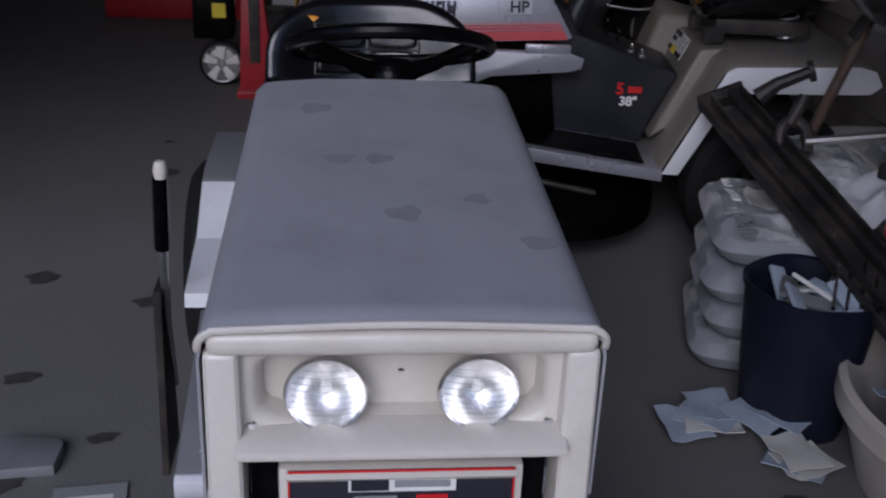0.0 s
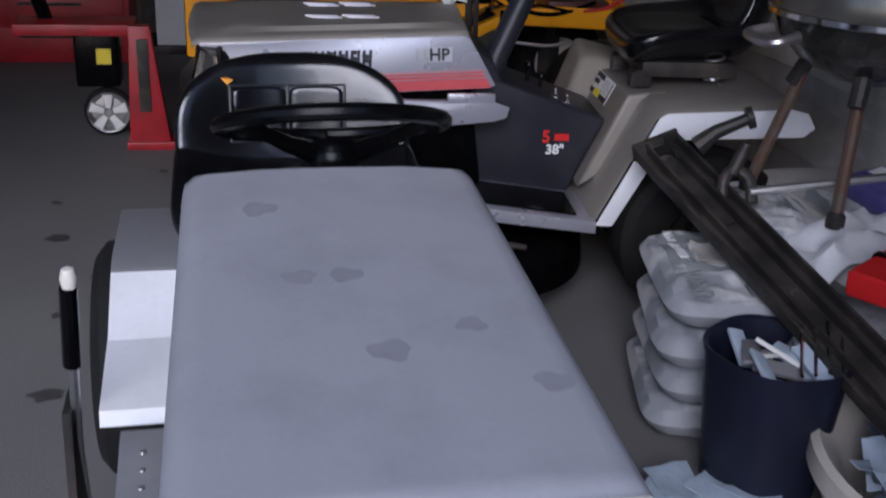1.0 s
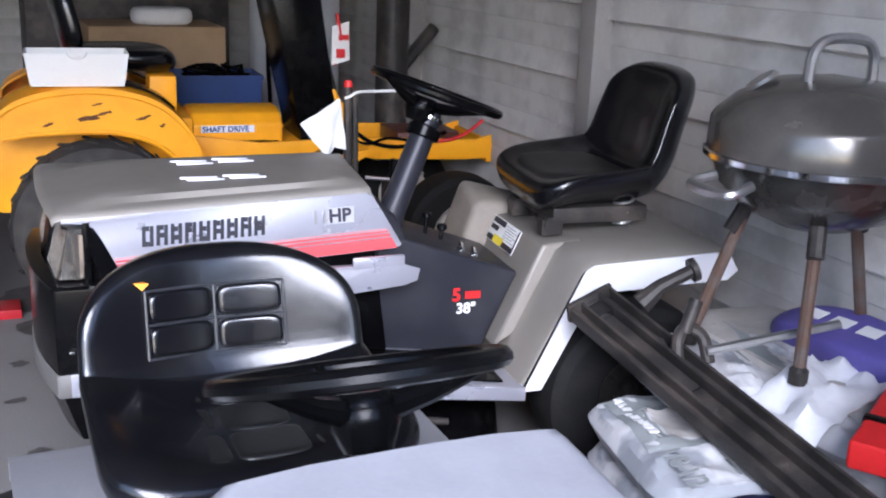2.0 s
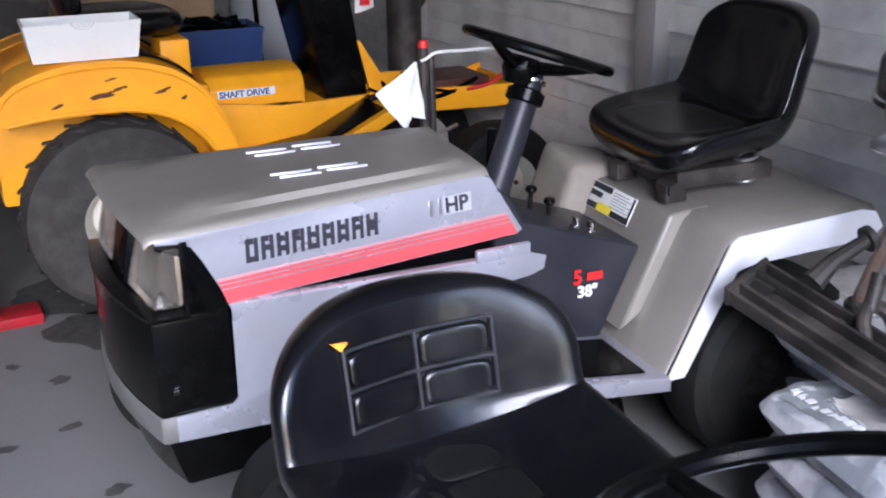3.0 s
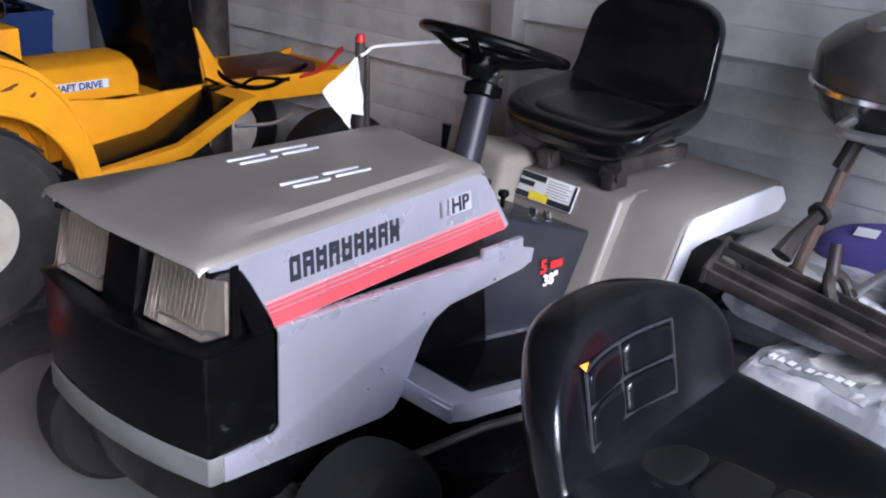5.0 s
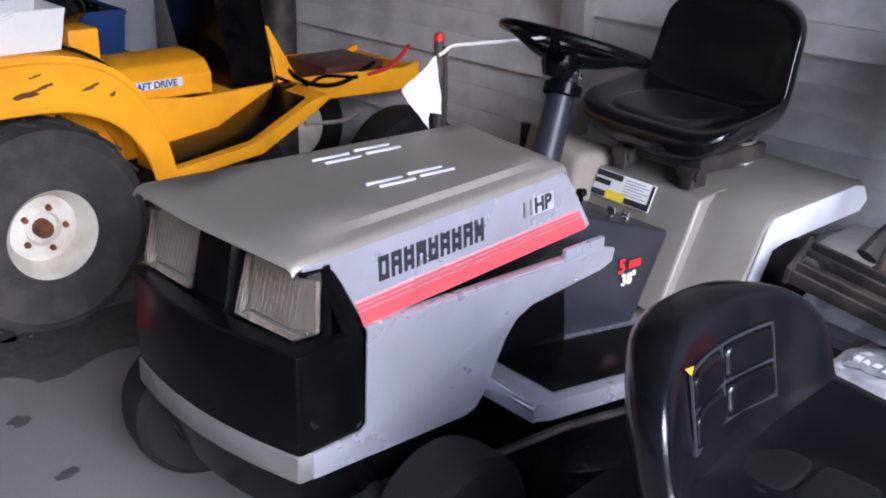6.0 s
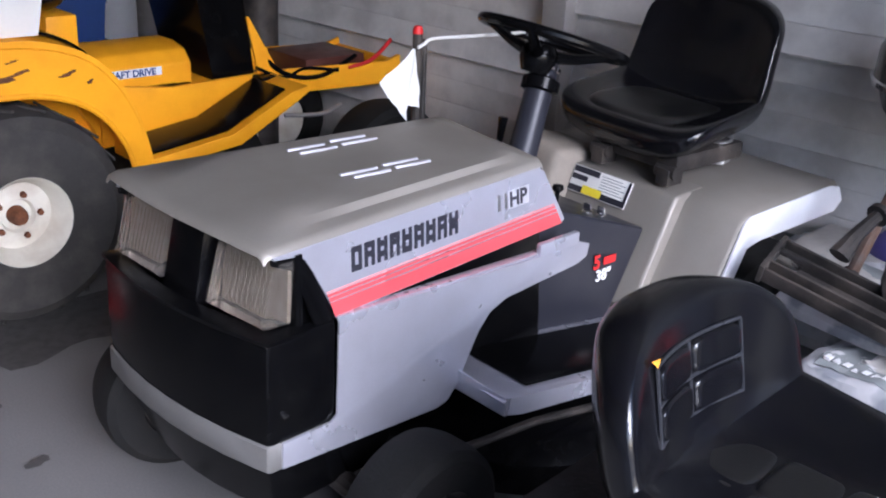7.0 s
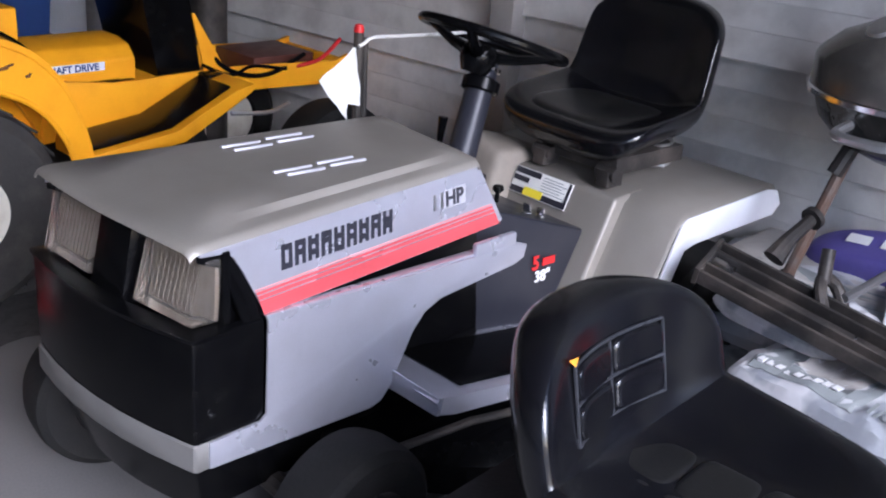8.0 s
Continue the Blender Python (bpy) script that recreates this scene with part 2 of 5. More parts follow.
def lettering(text, size, material, parent, m, name="lettering", depth=0.0008, spacing=1.0):
    cu = bpy.data.curves.new(name, 'FONT')
    cu.body, cu.size, cu.extrude, cu.space_character, cu.offset = text, size, depth, spacing, size * 0.03
    tmp = bpy.data.objects.new("tmp_text", cu)
    scene.collection.objects.link(tmp)
    bpy.context.view_layer.update()
    me = bpy.data.meshes.new_from_object(tmp.evaluated_get(bpy.context.evaluated_depsgraph_get()))
    bpy.data.objects.remove(tmp)
    me.transform(m)
    me.materials.clear()
    me.materials.append(material)
    ob = new(name, me)
    if parent:
        ob.parent = parent
    return ob


def wheel(name, parent, m, R, W, rim_r, tyre_mat, rim_mat, spokes=0, lugs=0, label=""):
    """A wheel that turns about its own z axis, outer face at +z. tyre, rim and hub under one wheel part."""
    prof = [(rim_r, -W * 0.42), (rim_r * 1.04, -W * 0.5), (R * 0.86, -W * 0.5), (R * 0.965, -W * 0.4), (R, -W * 0.2), (R, W * 0.2), (R * 0.965, W * 0.4), (R * 0.86, W * 0.5), (rim_r * 1.04, W * 0.5), (rim_r, W * 0.42)]
    bm = revolve(prof, 56)
    tyre = part(name, bm, tyre_mat, parent, label)
    tyre.matrix_local = m
    if lugs:
        lug = finish(box((R * 0.985, -0.007, 0.0), (R * 1.012, 0.007, W * 0.42), 0.003, 1), "tread_lug", tyre_mat)
        for i in range(lugs):
            for s in (0, 1):
                ob = new("tread_lug", lug)
                ob.parent = tyre
                ob.matrix_local = Matrix.Rotation(2 * math.pi * (i + 0.5 * s) / lugs, 4, 'Z') @ Matrix.Rotation(math.pi * s, 4, 'X') @ Matrix.Rotation(0.5, 4, 'X')
    rim = revolve([(0, W * 0.12), (rim_r * 0.35, W * 0.12), (rim_r * 0.4, W * 0.2), (rim_r * 0.78, W * 0.16), (rim_r * 0.88, W * 0.36), (rim_r * 1.0, W * 0.47), (rim_r * 1.05, W * 0.5), (rim_r * 1.05, W * 0.44), (rim_r * 0.98, W * 0.3), (rim_r * 0.98, -W * 0.4), (0, -W * 0.4)], 48)
    rimo = part("rim", rim, rim_mat, tyre)
    hub = revolve([(0, W * 0.3), (rim_r * 0.16, W * 0.3), (rim_r * 0.2, W * 0.25), (rim_r * 0.22, W * 0.1)], 20)
    part("hub", hub, steel if spokes else rust if rim_mat == whiterim else rim_mat, tyre)
    for i in range(5):
        a = 2 * math.pi * i / 5
        b = revolve([(0, W * 0.24), (0.009, W * 0.24), (0.011, W * 0.16)], 6)
        moved(b, Matrix.Translation((rim_r * 0.5 * math.cos(a), rim_r * 0.5 * math.sin(a), 0)))
        part("wheel_bolt", b, rust if rim_mat == whiterim else rim_mat, tyre)
    return tyre


def rot_to(o, zdir, xdir=None):
    z = Vector(zdir).normalized()
    x = Vector(xdir or (1, 0, 0))
    x = (x - z * x.dot(z)).normalized()
    y = z.cross(x)
    return Matrix(((x[0], y[0], z[0], o[0]), (x[1], y[1], z[1], o[1]), (x[2], y[2], z[2], o[2]), (0, 0, 0, 1)))


# ---- the setting ----
def ground_sheet():
    bm = bmesh.new()
    bmesh.ops.create_grid(bm, x_segments=2, y_segments=2, size=400)
    return solid("ground", bm, concrete, "stained grey concrete floor running out to the yard", "floor", None, "structure")


ground_sheet()


def stain(x, y, r, k, seed):
    rng = random.Random(seed)
    bm = bmesh.new()
    n = 30
    r *= 0.72
    ph = [rng.uniform(0, 6.28) for _ in range(4)]
    vs = [bm.verts.new((x + r * k * (1 + 0.2 * math.sin(2 * a + ph[0]) + 0.15 * math.sin(3 * a + ph[1]) + 0.08 * math.sin(7 * a + ph[2]) + 0.05 * math.sin(13 * a + ph[0])) * math.cos(a), y + r * (1 + 0.25 * math.sin(2 * a + ph[3]) + 0.12 * math.sin(5 * a + ph[1])) * math.sin(a), 0.004)) for a in [2 * math.pi * i / n for i in range(n)]]
    bm.faces.new(vs)
    tagged(part("oil_stain", bm, oil_shade), "dark floor patch, an oily stain or painted shade under the yellow tractor", "stain", "stains on the floor", "structure")


# small oily spots; the two large last ones paint the yellow tractor's floor shade
rng = random.Random(5)
for x, y, r in ((-0.09, 1.09, 0.035), (-0.11, 0.79, 0.03), (-0.07, 0.42, 0.03), (-0.38, -0.5, 0.04), (-0.33, 0.2, 0.035), (-0.5, 0.55, 0.04), (-0.42, -0.05, 0.025), (-0.28, 0.75, 0.03), (-0.6, -0.9, 0.04), (-0.52, -1.3, 0.05), (-0.36, -1.15, 0.03), (-0.55, 0.9, 0.03), (-0.2, 1.25, 0.025), (0.62, -1.85, 0.06), (0.74, -1.6, 0.035), (-0.7, -0.35, 0.05), (-0.45, -1.9, 0.06), (0.82, -2.1, 0.05), (0.83, -1.43, 0.04), (1.05, -1.40, 0.035), (0.26, 1.42, 0.3), (0.05, 1.75, 0.25)):
    stain(x, y, r, rng.uniform(0.8, 1.5), int(1000 * abs(x * y)) + 3)

# the side wall of lapped boards, posts between the bays
WALL_X = 1.905


def side_wall():
    core = box((WALL_X + 0.02, -3.6, 0), (WALL_X + 0.14, 4.2, 2.45), 0)
    w = solid("wall_east", core, siding, "grey lapped board siding wall of the carport", "wall", None, "structure")
    return w


wall_east = side_wall()


def post(x, y, z0, z1, a, b, material, label, name="wall_post"):
    bm = box((x - a, y - b, z0), (x + a, y + b, z1), 0.006)
    return solid(name, bm, material, label, "post", None, "structure")


for y in (-1.15, 0.885, 2.62):
    post(WALL_X - 0.02, y, 0, 2.45, 0.04, 0.05, trimgrey, "grey painted timber post standing against the siding wall")
solid("wall_north", box((-3.2, 4.2, 0), (2.07, 4.32, 2.45), 0), siding, "shaded grey end wall of the carport", "wall", None, "structure")
solid("ceiling", box((-2.3, -2.3, 2.45), (2.1, 4.32, 2.53), 0), soffit, "plain painted carport ceiling", "ceiling", None, "structure")
post(-0.27, 3.6, 0.05, 2.45, 0.082, 0.07, whitepaint, "white painted square porch post", "porch_post")
solid("post_base", box((-0.40, 3.5, 0), (-0.14, 3.72, 0.05), 0.01), blacksteel, "dark block under the white porch post", "post base", None, "structure")
post(-0.475, 3.75, 0.0, 2.45, 0.035, 0.035, beige, "slim beige upright beside the porch post", "upright")
# unseen wall, added to keep sky light off the -x side
solid("wall_west", box((-2.42, -1.9, 0), (-2.3, 4.2, 2.45), 0), siding, "plain grey wall, added out of view to block western sky light", "wall", None, "structure")
# unseen blocker, added to darken the bags and bin on the right
solid("wall_south", box((0.85, -2.55, 0), (1.93, -2.43, 2.45), 0), siding, "short grey wall, added out of view to shade the right side", "wall", None, "structure")
post(-2.2, -2.1, 0, 2.45, 0.06, 0.06, whitepaint, "white painted square porch post", "porch_post")

# ---- shared tractor pieces ----
def pad(w, h, T, n_top=3.0, n_bot=3.0, concave=0.0, taper=0.0, dish=0.0):
    """A padded panel: x across, y up from 0 to h, its front at z = T. taper narrows the top; concave brings the sides forward."""
    bm = bmesh.new()
    steps = 48
    rings = []
    prof = [(0.0, 1.0), (0.25, 1.0), (0.5, 1.0), (0.7, 1.0), (0.82, 0.985), (0.9, 0.94), (0.96, 0.82), (0.99, 0.66), (1.0, 0.5), (0.99, 0.3), (0.95, 0.12), (0.85, 0.0), (0.0, 0.0)]
    for s, d in prof:
        ring = []
        for i in range(steps):
            a = 2 * math.pi * i / steps
            c, sn = math.cos(a), math.sin(a)
            n = n_top if sn >= 0 else n_bot
            k = (abs(c) ** n + abs(sn) ** n) ** (-1 / n)
            x, y = k * c * s, k * sn * s
            px = x * w / 2 * (1 - taper * (y + 1) / 2)
            py = (y + 1) / 2 * h
            z = T * d + concave * x * x - (dish * (1 - s * s) if d > 0.5 else 0)
            ring.append((px, py, z))
            if s == 0:
                break
        rings.append([bm.verts.new(p) for p in ring])
    for a, b in zip(rings, rings[1:]):
        for i in range(steps):
            j = (i + 1) % steps
            if len(a) == 1:
                bm.faces.new((a[0], b[i], b[j]))
            elif len(b) == 1:
                bm.faces.new((a[i], a[j], b[0]))
            else:
                bm.faces.new((a[i], a[j], b[j], b[i]))
    return bm


def bucket(line, lateral, shift, W, T, curl, power, front_len, top_len, n_top, taper):
    """A one-piece padded bucket seat swept along its middle line (rearward, up); its sides curl up and forward."""
    pts = smooth_path([(p[0], 0, p[1]) for p in line], 8)
    run = [0.0]
    for a, b in zip(pts, pts[1:]):
        run.append(run[-1] + (b - a).length)
    total = run[-1]
    stations = [total * (0.5 - 0.5 * math.cos(math.pi * k / 70)) for k in range(71)]
    bm = bmesh.new()
    rings = []
    for s in stations:
        s = min(max(s, 0.0004), total - 0.0004)
        k = max(i for i in range(len(run) - 1) if run[i] <= s)
        f = (s - run[k]) / max(1e-6, run[k + 1] - run[k])
        c = pts[k].lerp(pts[k + 1], f)
        lo, hi = max(0, k - 2), min(len(pts) - 1, k + 3)
        d = (pts[hi] - pts[lo]).normalized()
        nrm = Vector((-d.z, 0, d.x))
        e0, e1 = min(1.0, s / front_len), min(1.0, (total - s) / top_len)
        w = W * (1 - (1 - e0) ** 4) ** 0.25 * (1 - (1 - e1) ** n_top) ** (1 / n_top) * (1 - taper * (s / total) ** 2)
        thick = T * (1 - (1 - min(1.0, s / 0.035)) ** 2.2) ** 0.45 * (1 - (1 - min(1.0, (total - s) / 0.035)) ** 2.2) ** 0.45
        rise = curl * (0.45 + 0.55 * min(1.0, s / (total * 0.45)))
        ring = []
        for i in range(48):
            a = 2 * math.pi * i / 48
            cx, sx = math.cos(a), math.sin(a)
            x = w * math.copysign(abs(cx) ** 0.62, cx)
            h = thick / 2 * math.copysign(abs(sx) ** 0.62, sx) + rise * (abs(x) / W) ** power
            q = c + nrm * h
            ring.append(bm.verts.new((q.x + x * lateral[0], x * lateral[1] + shift + q.x * lateral[0], q.z)))
        rings.append(ring)
    for a, b in zip(rings, rings[1:]):
        for i in range(48):
            j = (i + 1) % 48
            bm.faces.new((a[i], a[j], b[j], b[i]))
    bm.faces.new(rings[0][::-1])
    bm.faces.new(rings[-1])
    bmesh.ops.recalc_face_normals(bm, faces=bm.faces)
    return bm


def steering_wheel(parent, center, normal, r, spoke_mat, grip):
    """Rim, spokes and boss as one part with its pieces under it."""
    m = rot_to(center, normal, (1, 0, 0))
    ring = [(r * math.cos(2 * math.pi * i / 48), r * math.sin(2 * math.pi * i / 48), 0) for i in range(48)]
    sw = part("steering_wheel", tube(ring, 0.0125, 10, closed=True), grip, parent)
    sw.matrix_local = m
    for a in (90, 210, 330):
        c, s = math.cos(radians(a)), math.sin(radians(a))
        b = tube([(0.02 * c, 0.02 * s, -0.045), (r * 0.5 * c, r * 0.5 * s, -0.03), (r * 0.97 * c, r * 0.97 * s, 0)], [0.018, 0.013, 0.009], 8)
        part("spoke", b, spoke_mat, sw)
    part("boss", revolve([(0, -0.02), (0.034, -0.022), (0.042, -0.035), (0.042, -0.06), (0.03, -0.09), (0, -0.09)], 24), spoke_mat, sw)
    return sw


# ---- the silver tractor ----
dullband = mat("dull_grey_band", (0.15, 0.146, 0.14), 0.6, 0.15, 0.06, 8, 0.06, 150, (0.11, 0.105, 0.1), 0.5)
labelgrey = mat("pale_grey_label", (0.52, 0.52, 0.56), 0.4, 0.3, 0.05, 10, 0.02)
# silver paint made near white: the sky's reflection is put into its colour
skylit_silver = mat("sky_bright_silver", (0.86, 0.87, 0.9), 0.35, 0.15, 0.03, 10, 0.02)
dustbeige = mat("beige_dust", (0.24, 0.21, 0.175), 0.75, 0.05, 0.08, 9, 0.1, 90, (0.17, 0.15, 0.125), 0.6)
tarnish = mat("tarnished_reflector", (0.42, 0.36, 0.30), 0.4, 0.5, 0.15, 14, 0.1, 90, (0.25, 0.2, 0.15), 0.6)

TB = Matrix.Translation((0.0275, 0.2636, 0)) @ Matrix.Rotation(radians(-5.95), 4, 'Z')
silver_tractor = thing("lawn_tractor", TB, "silver and black lawn tractor with red stripes and black seat", "lawn tractor", "tractors under the carport")


def hw(u):
    return 0.265 - 0.106 * u


def lean(z):
    """How far the hood's flank leans inwards at a height."""
    return 0.018 * max(0.0, z - 0.604) / 0.15


def tapered(bm, s, off=0.0):
    """Lays a flat side piece, built at y = 0, on the tapering flank of the hood."""
    for v in bm.verts:
        v.co.y = s * (hw(v.co.x) + off - lean(v.co.z)) + v.co.y
    return bm


def hood_top():
    rows = []
    for u in (-0.018, -0.012, 0.0, 0.03, 0.1, 0.25, 0.4, 0.55, 0.66, 0.7, 0.716, 0.722):
        row = []
        z0 = 0.760 + 0.034 * u - (0.012 if u < -0.015 else 0.004 if u < -0.005 else 0) - (0.008 if u > 0.72 else 0)
        for k in (-1.0, -0.985, -0.95, -0.82, -0.78, -0.5, -0.2, 0, 0.2, 0.5, 0.78, 0.82, 0.95, 0.985, 1.0):
            z = z0 - (0.012 if abs(k) == 1 else 0.004 if abs(k) > 0.98 else 0) + (0.013 if abs(k) < 0.8 and 0.08 < u < 0.7 else 0) + 0.008 * (1 - k * k) + 0.018 * max(0.0, k) ** 1.5
            row.append((u - 0.012 * (1 - k * k) * (u < 0.02), k * (hw(max(u, 0)) - 0.016), z))
        rows.append(row)
    return sheet(rows, -0.004)


hood = part("hood", hood_top(), dusty, silver_tractor, "dusty silver hood top", angle=50)
SIDE = [(0.0, 0.755), (0.0, 0.742), (0.045, 0.738), (0.068, 0.728), (0.085, 0.70), (0.128, 0.612), (0.14, 0.604), (0.79, 0.628), (0.806, 0.636), (0.722, 0.778), (0.7, 0.776)]
for s in (-1, 1):
    part("hood_side", tapered(prism(SIDE, "y", -0.003, 0.003, 0.0015), s), silver, hood, "silver hood side with red stripes")
# stripes and markings on the near flank
for z0, z1, m_ in ((0.610, 0.637, stripe), (0.640, 0.647, stripe), (0.650, 0.655, stripe), (0.658, 0.660, pinkstripe)):
    f0, f1 = (z0 - 0.604) / 0.15, (z1 - 0.604) / 0.15
    b = prism([(0.128 - 0.05 * f0, z0 - 0.004), (0.797 - 0.085 * f0, z0 + 0.02), (0.797 - 0.085 * f1, z1 + 0.02), (0.128 - 0.05 * f1, z1 - 0.004)], "y", -0.0006, 0.0006, 0)
    part("side_stripe", tapered(b, -1, 0.0042), m_, hood)


def word_blocks(u0, z0, length, h, count, slope, parent, material, off):
    w = length / count
    for i in range(count):
        u = u0 + i * w
        z = z0 + slope * (u - u0)
        bm = None
        lw, st = w * 0.8, w * 0.26
        bm = prism([(u, z), (u + st, z), (u + st + 0.002, z + h), (u + 0.002, z + h)], "y", -0.0006, 0.0006, 0, bm=bm)
        bm = prism([(u + lw - st, z), (u + lw, z), (u + lw + 0.002, z + h), (u + lw - st + 0.002, z + h)], "y", -0.0006, 0.0006, 0, bm=bm)
        for k in ((0.0, 0.76), (0.38, 0.76), (0.2, 0.62), (0.5, 0.76), (0.0, 0.5), (0.3, 0.7), (0.12, 0.55), (0.4, 0.76), (0.25, 0.5))[i % 9]:
            bm = prism([(u + st * 0.9, z + k * h), (u + lw - st * 0.9, z + k * h), (u + lw - st * 0.9, z + (k + 0.24) * h), (u + st * 0.9, z + (k + 0.24) * h)], "y", -0.0006, 0.0006, 0, bm=bm)
        part("marking", tapered(bm, -1, off), material, parent)


word_blocks(0.172, 0.678, 0.292, 0.047, 9, 0.03, hood, ink, 0.0042)


def flank_text(text, size, u, z, material, name="lettering"):
    t = lettering(text, size, material, hood, Matrix.Identity(4), name)
    v = -(hw(u) + 0.0044 - lean(z))
    t.data.transform(rot_to((u, v, z), (0.1054, -0.9944, 0.12), (0.9944, 0.1054, 0.03)))
    return t


for u0, u1 in ((0.612, 0.680),):
    b = prism([(u0, 0.700), (u1, 0.702), (u1, 0.742), (u0, 0.740)], "y", -0.0005, 0.0005, 0)
    part("label_ground", tapered(b, -1, 0.0036), labelgrey, hood, "pale silver label")
flank_text("11", 0.045, 0.572, 0.704, steel)
flank_text("HP", 0.046, 0.616, 0.705, ink)
# louvres
for v0 in (0.118, -0.058):
    for du in (0.0, 0.1):
        for dv in (0.0, -0.026):
            u, v = 0.285 + du + (0.012 if dv else 0), v0 + dv
            z = 0.7905 + 0.034 * u + 0.018 * max(0.0, v / hw(u)) ** 1.5
            b = prism([(-0.005, 0), (0.005, 0), (0.003, 0.005), (-0.003, 0.005)], "x", u, u + 0.088, 0.0015)
            part("louvre", moved(b, Matrix.Translation((0, v, z - 0.005))), labelgrey, hood, "bright raised louvre")

# engine bay, grille and lamps
part("engine_bay", hull8([(0.06, -0.2, 0.34), (0.78, -0.16, 0.34), (0.78, 0.16, 0.34), (0.06, 0.2, 0.34)], [(0.06, -0.24, 0.735), (0.72, -0.175, 0.755), (0.72, 0.175, 0.755), (0.06, 0.24, 0.735)], 0.01), blackp, silver_tractor)


def front_ring(z, out, back=0.125, bow=0.035):
    """The line round the nose at one height: far flank, front, near flank."""
    pts = []
    for k in (-1, -0.985, -0.9, -0.6, -0.3, 0, 0.3, 0.6, 0.9, 0.985, 1):
        u = -0.026 - bow * (1 - k * k) + (0.006 if abs(k) == 1 else 0)
        pts.append((u - out, k * (0.268 + out), z))
    return [(back, -(hw(back) + 0.004 + out), z)] + pts + [(back, hw(back) + 0.004 + out, z)]


grille = part("grille", sheet([front_ring(0.386, -0.002), front_ring(0.42, 0.0), front_ring(0.585, 0.0), front_ring(0.596, -0.003), front_ring(0.60, -0.02)], 0.006), blackp, silver_tractor, "glossy black plastic nose grille", angle=40)
# frame round the lamps
part("lamp_frame", box((0.045, -0.25, 0.59), (0.06, 0.25, 0.742), 0.002), blackp, grille)
part("lamp_pillar", hull8([(-0.03, -0.055, 0.59), (0.05, -0.065, 0.59), (0.05, 0.065, 0.59), (-0.03, 0.055, 0.59)], [(0.0, -0.05, 0.745), (0.05, -0.06, 0.745), (0.05, 0.06, 0.745), (0.0, 0.05, 0.745)], 0.006), blackp, grille)
for s in (-1, 1):
    b = prism([(0.03, 0.743), (0.066, 0.731), (0.086, 0.698), (0.13, 0.606), (0.13, 0.592), (0.085, 0.592), (0.062, 0.66), (0.045, 0.712), (0.0, 0.73), (0.0, 0.743)], "y", -0.004, 0.004, 0.002)
    part("lamp_cheek", tapered(b, s, -0.006), blackp, grille)
    b = hull8([(-0.02, s * 0.075, 0.606), (-0.012, s * 0.24, 0.606), (0.045, s * 0.24, 0.606), (0.045, s * 0.075, 0.606)], [(0.008, s * 0.075, 0.728), (0.012, s * 0.25, 0.732), (0.045, s * 0.25, 0.732), (0.045, s * 0.075, 0.728)], 0.008, 3)
    lamp = part("headlamp", b, glass, silver_tractor, "ribbed clear headlamp lens")
    for i in range(13):
        v = s * (0.083 + i * 0.0128)
        b = tube([(-0.0225 + 0.0005 * i, v, 0.613), (0.0065 + 0.0003 * i, v, 0.722)], 0.0011, 6)
        part("lens_rib", b, glass, lamp)
    part("reflector", box((0.036, min(s * 0.08, s * 0.235), 0.61), (0.0445, max(s * 0.08, s * 0.235), 0.725), 0.002), tarnish, lamp, "tarnished lamp reflector")
part("grille_ledge", sheet([front_ring(0.592, 0.004, 0.05), front_ring(0.600, 0.005, 0.05), front_ring(0.604, -0.03, 0.05)], 0.004), blackp, grille)
for s in (-1, 1):
    part("grille_clip", box((0.0, s * 0.272 - 0.003, 0.44), (0.012, s * 0.272 + 0.003, 0.446), 0.001), chrome, grille)
# bumper band and lower flank
part("bumper_band", sheet([front_ring(0.330, 0.0), front_ring(0.334, 0.003), front_ring(0.384, 0.003), front_ring(0.388, 0.0)], 0.006), dullband, silver_tractor, "dull silver band under the grille", angle=40)
part("lower_apron", sheet([front_ring(0.20, -0.05, 0.3), front_ring(0.26, -0.03, 0.3), front_ring(0.332, -0.01, 0.3)], 0.006), blackp, silver_tractor)
LOW = [(0.125, 0.606), (0.13, 0.594), (0.128, 0.40), (0.115, 0.388), (0.0, 0.388), (0.0, 0.333), (0.385, 0.322), (0.415, 0.33), (0.44, 0.36), (0.495, 0.47), (0.525, 0.505), (0.57, 0.525), (0.80, 0.545), (0.835, 0.555), (0.842, 0.585), (0.80, 0.60), (0.70, 0.597), (0.40, 0.601)]
for s in (-1, 1):
    b = prism(LOW, "y", -0.003, 0.003, 0.002)
    for v in b.verts:
        flare = 0.006 + 0.045 * max(0, min(1, (v.co.x - 0.1) / 0.6))
        v.co.y += s * (hw(v.co.x) + flare)
    flank_p = part("side_panel", b, silver, silver_tractor, "silver lower side panel")
    b = prism([(0.13, 0.600), (0.80, 0.594), (0.80, 0.601), (0.13, 0.607)], "y", -0.02, 0.002, 0.002)
    for v in b.verts:
        flare = 0.006 + 0.045 * max(0, min(1, (v.co.x - 0.1) / 0.6))
        v.co.y = s * (hw(v.co.x) + flare + v.co.y)
    part("panel_lip", b, silver, flank_p)
    b = box((0.665, -0.012, 0.594), (0.80, 0.004, 0.625), 0.006)
    for v in b.verts:
        flare = 0.006 + 0.045 * max(0, min(1, (v.co.x - 0.1) / 0.6))
        v.co.y = s * (hw(v.co.x) + flare + v.co.y)
    part("panel_tab", b, silver, flank_p)

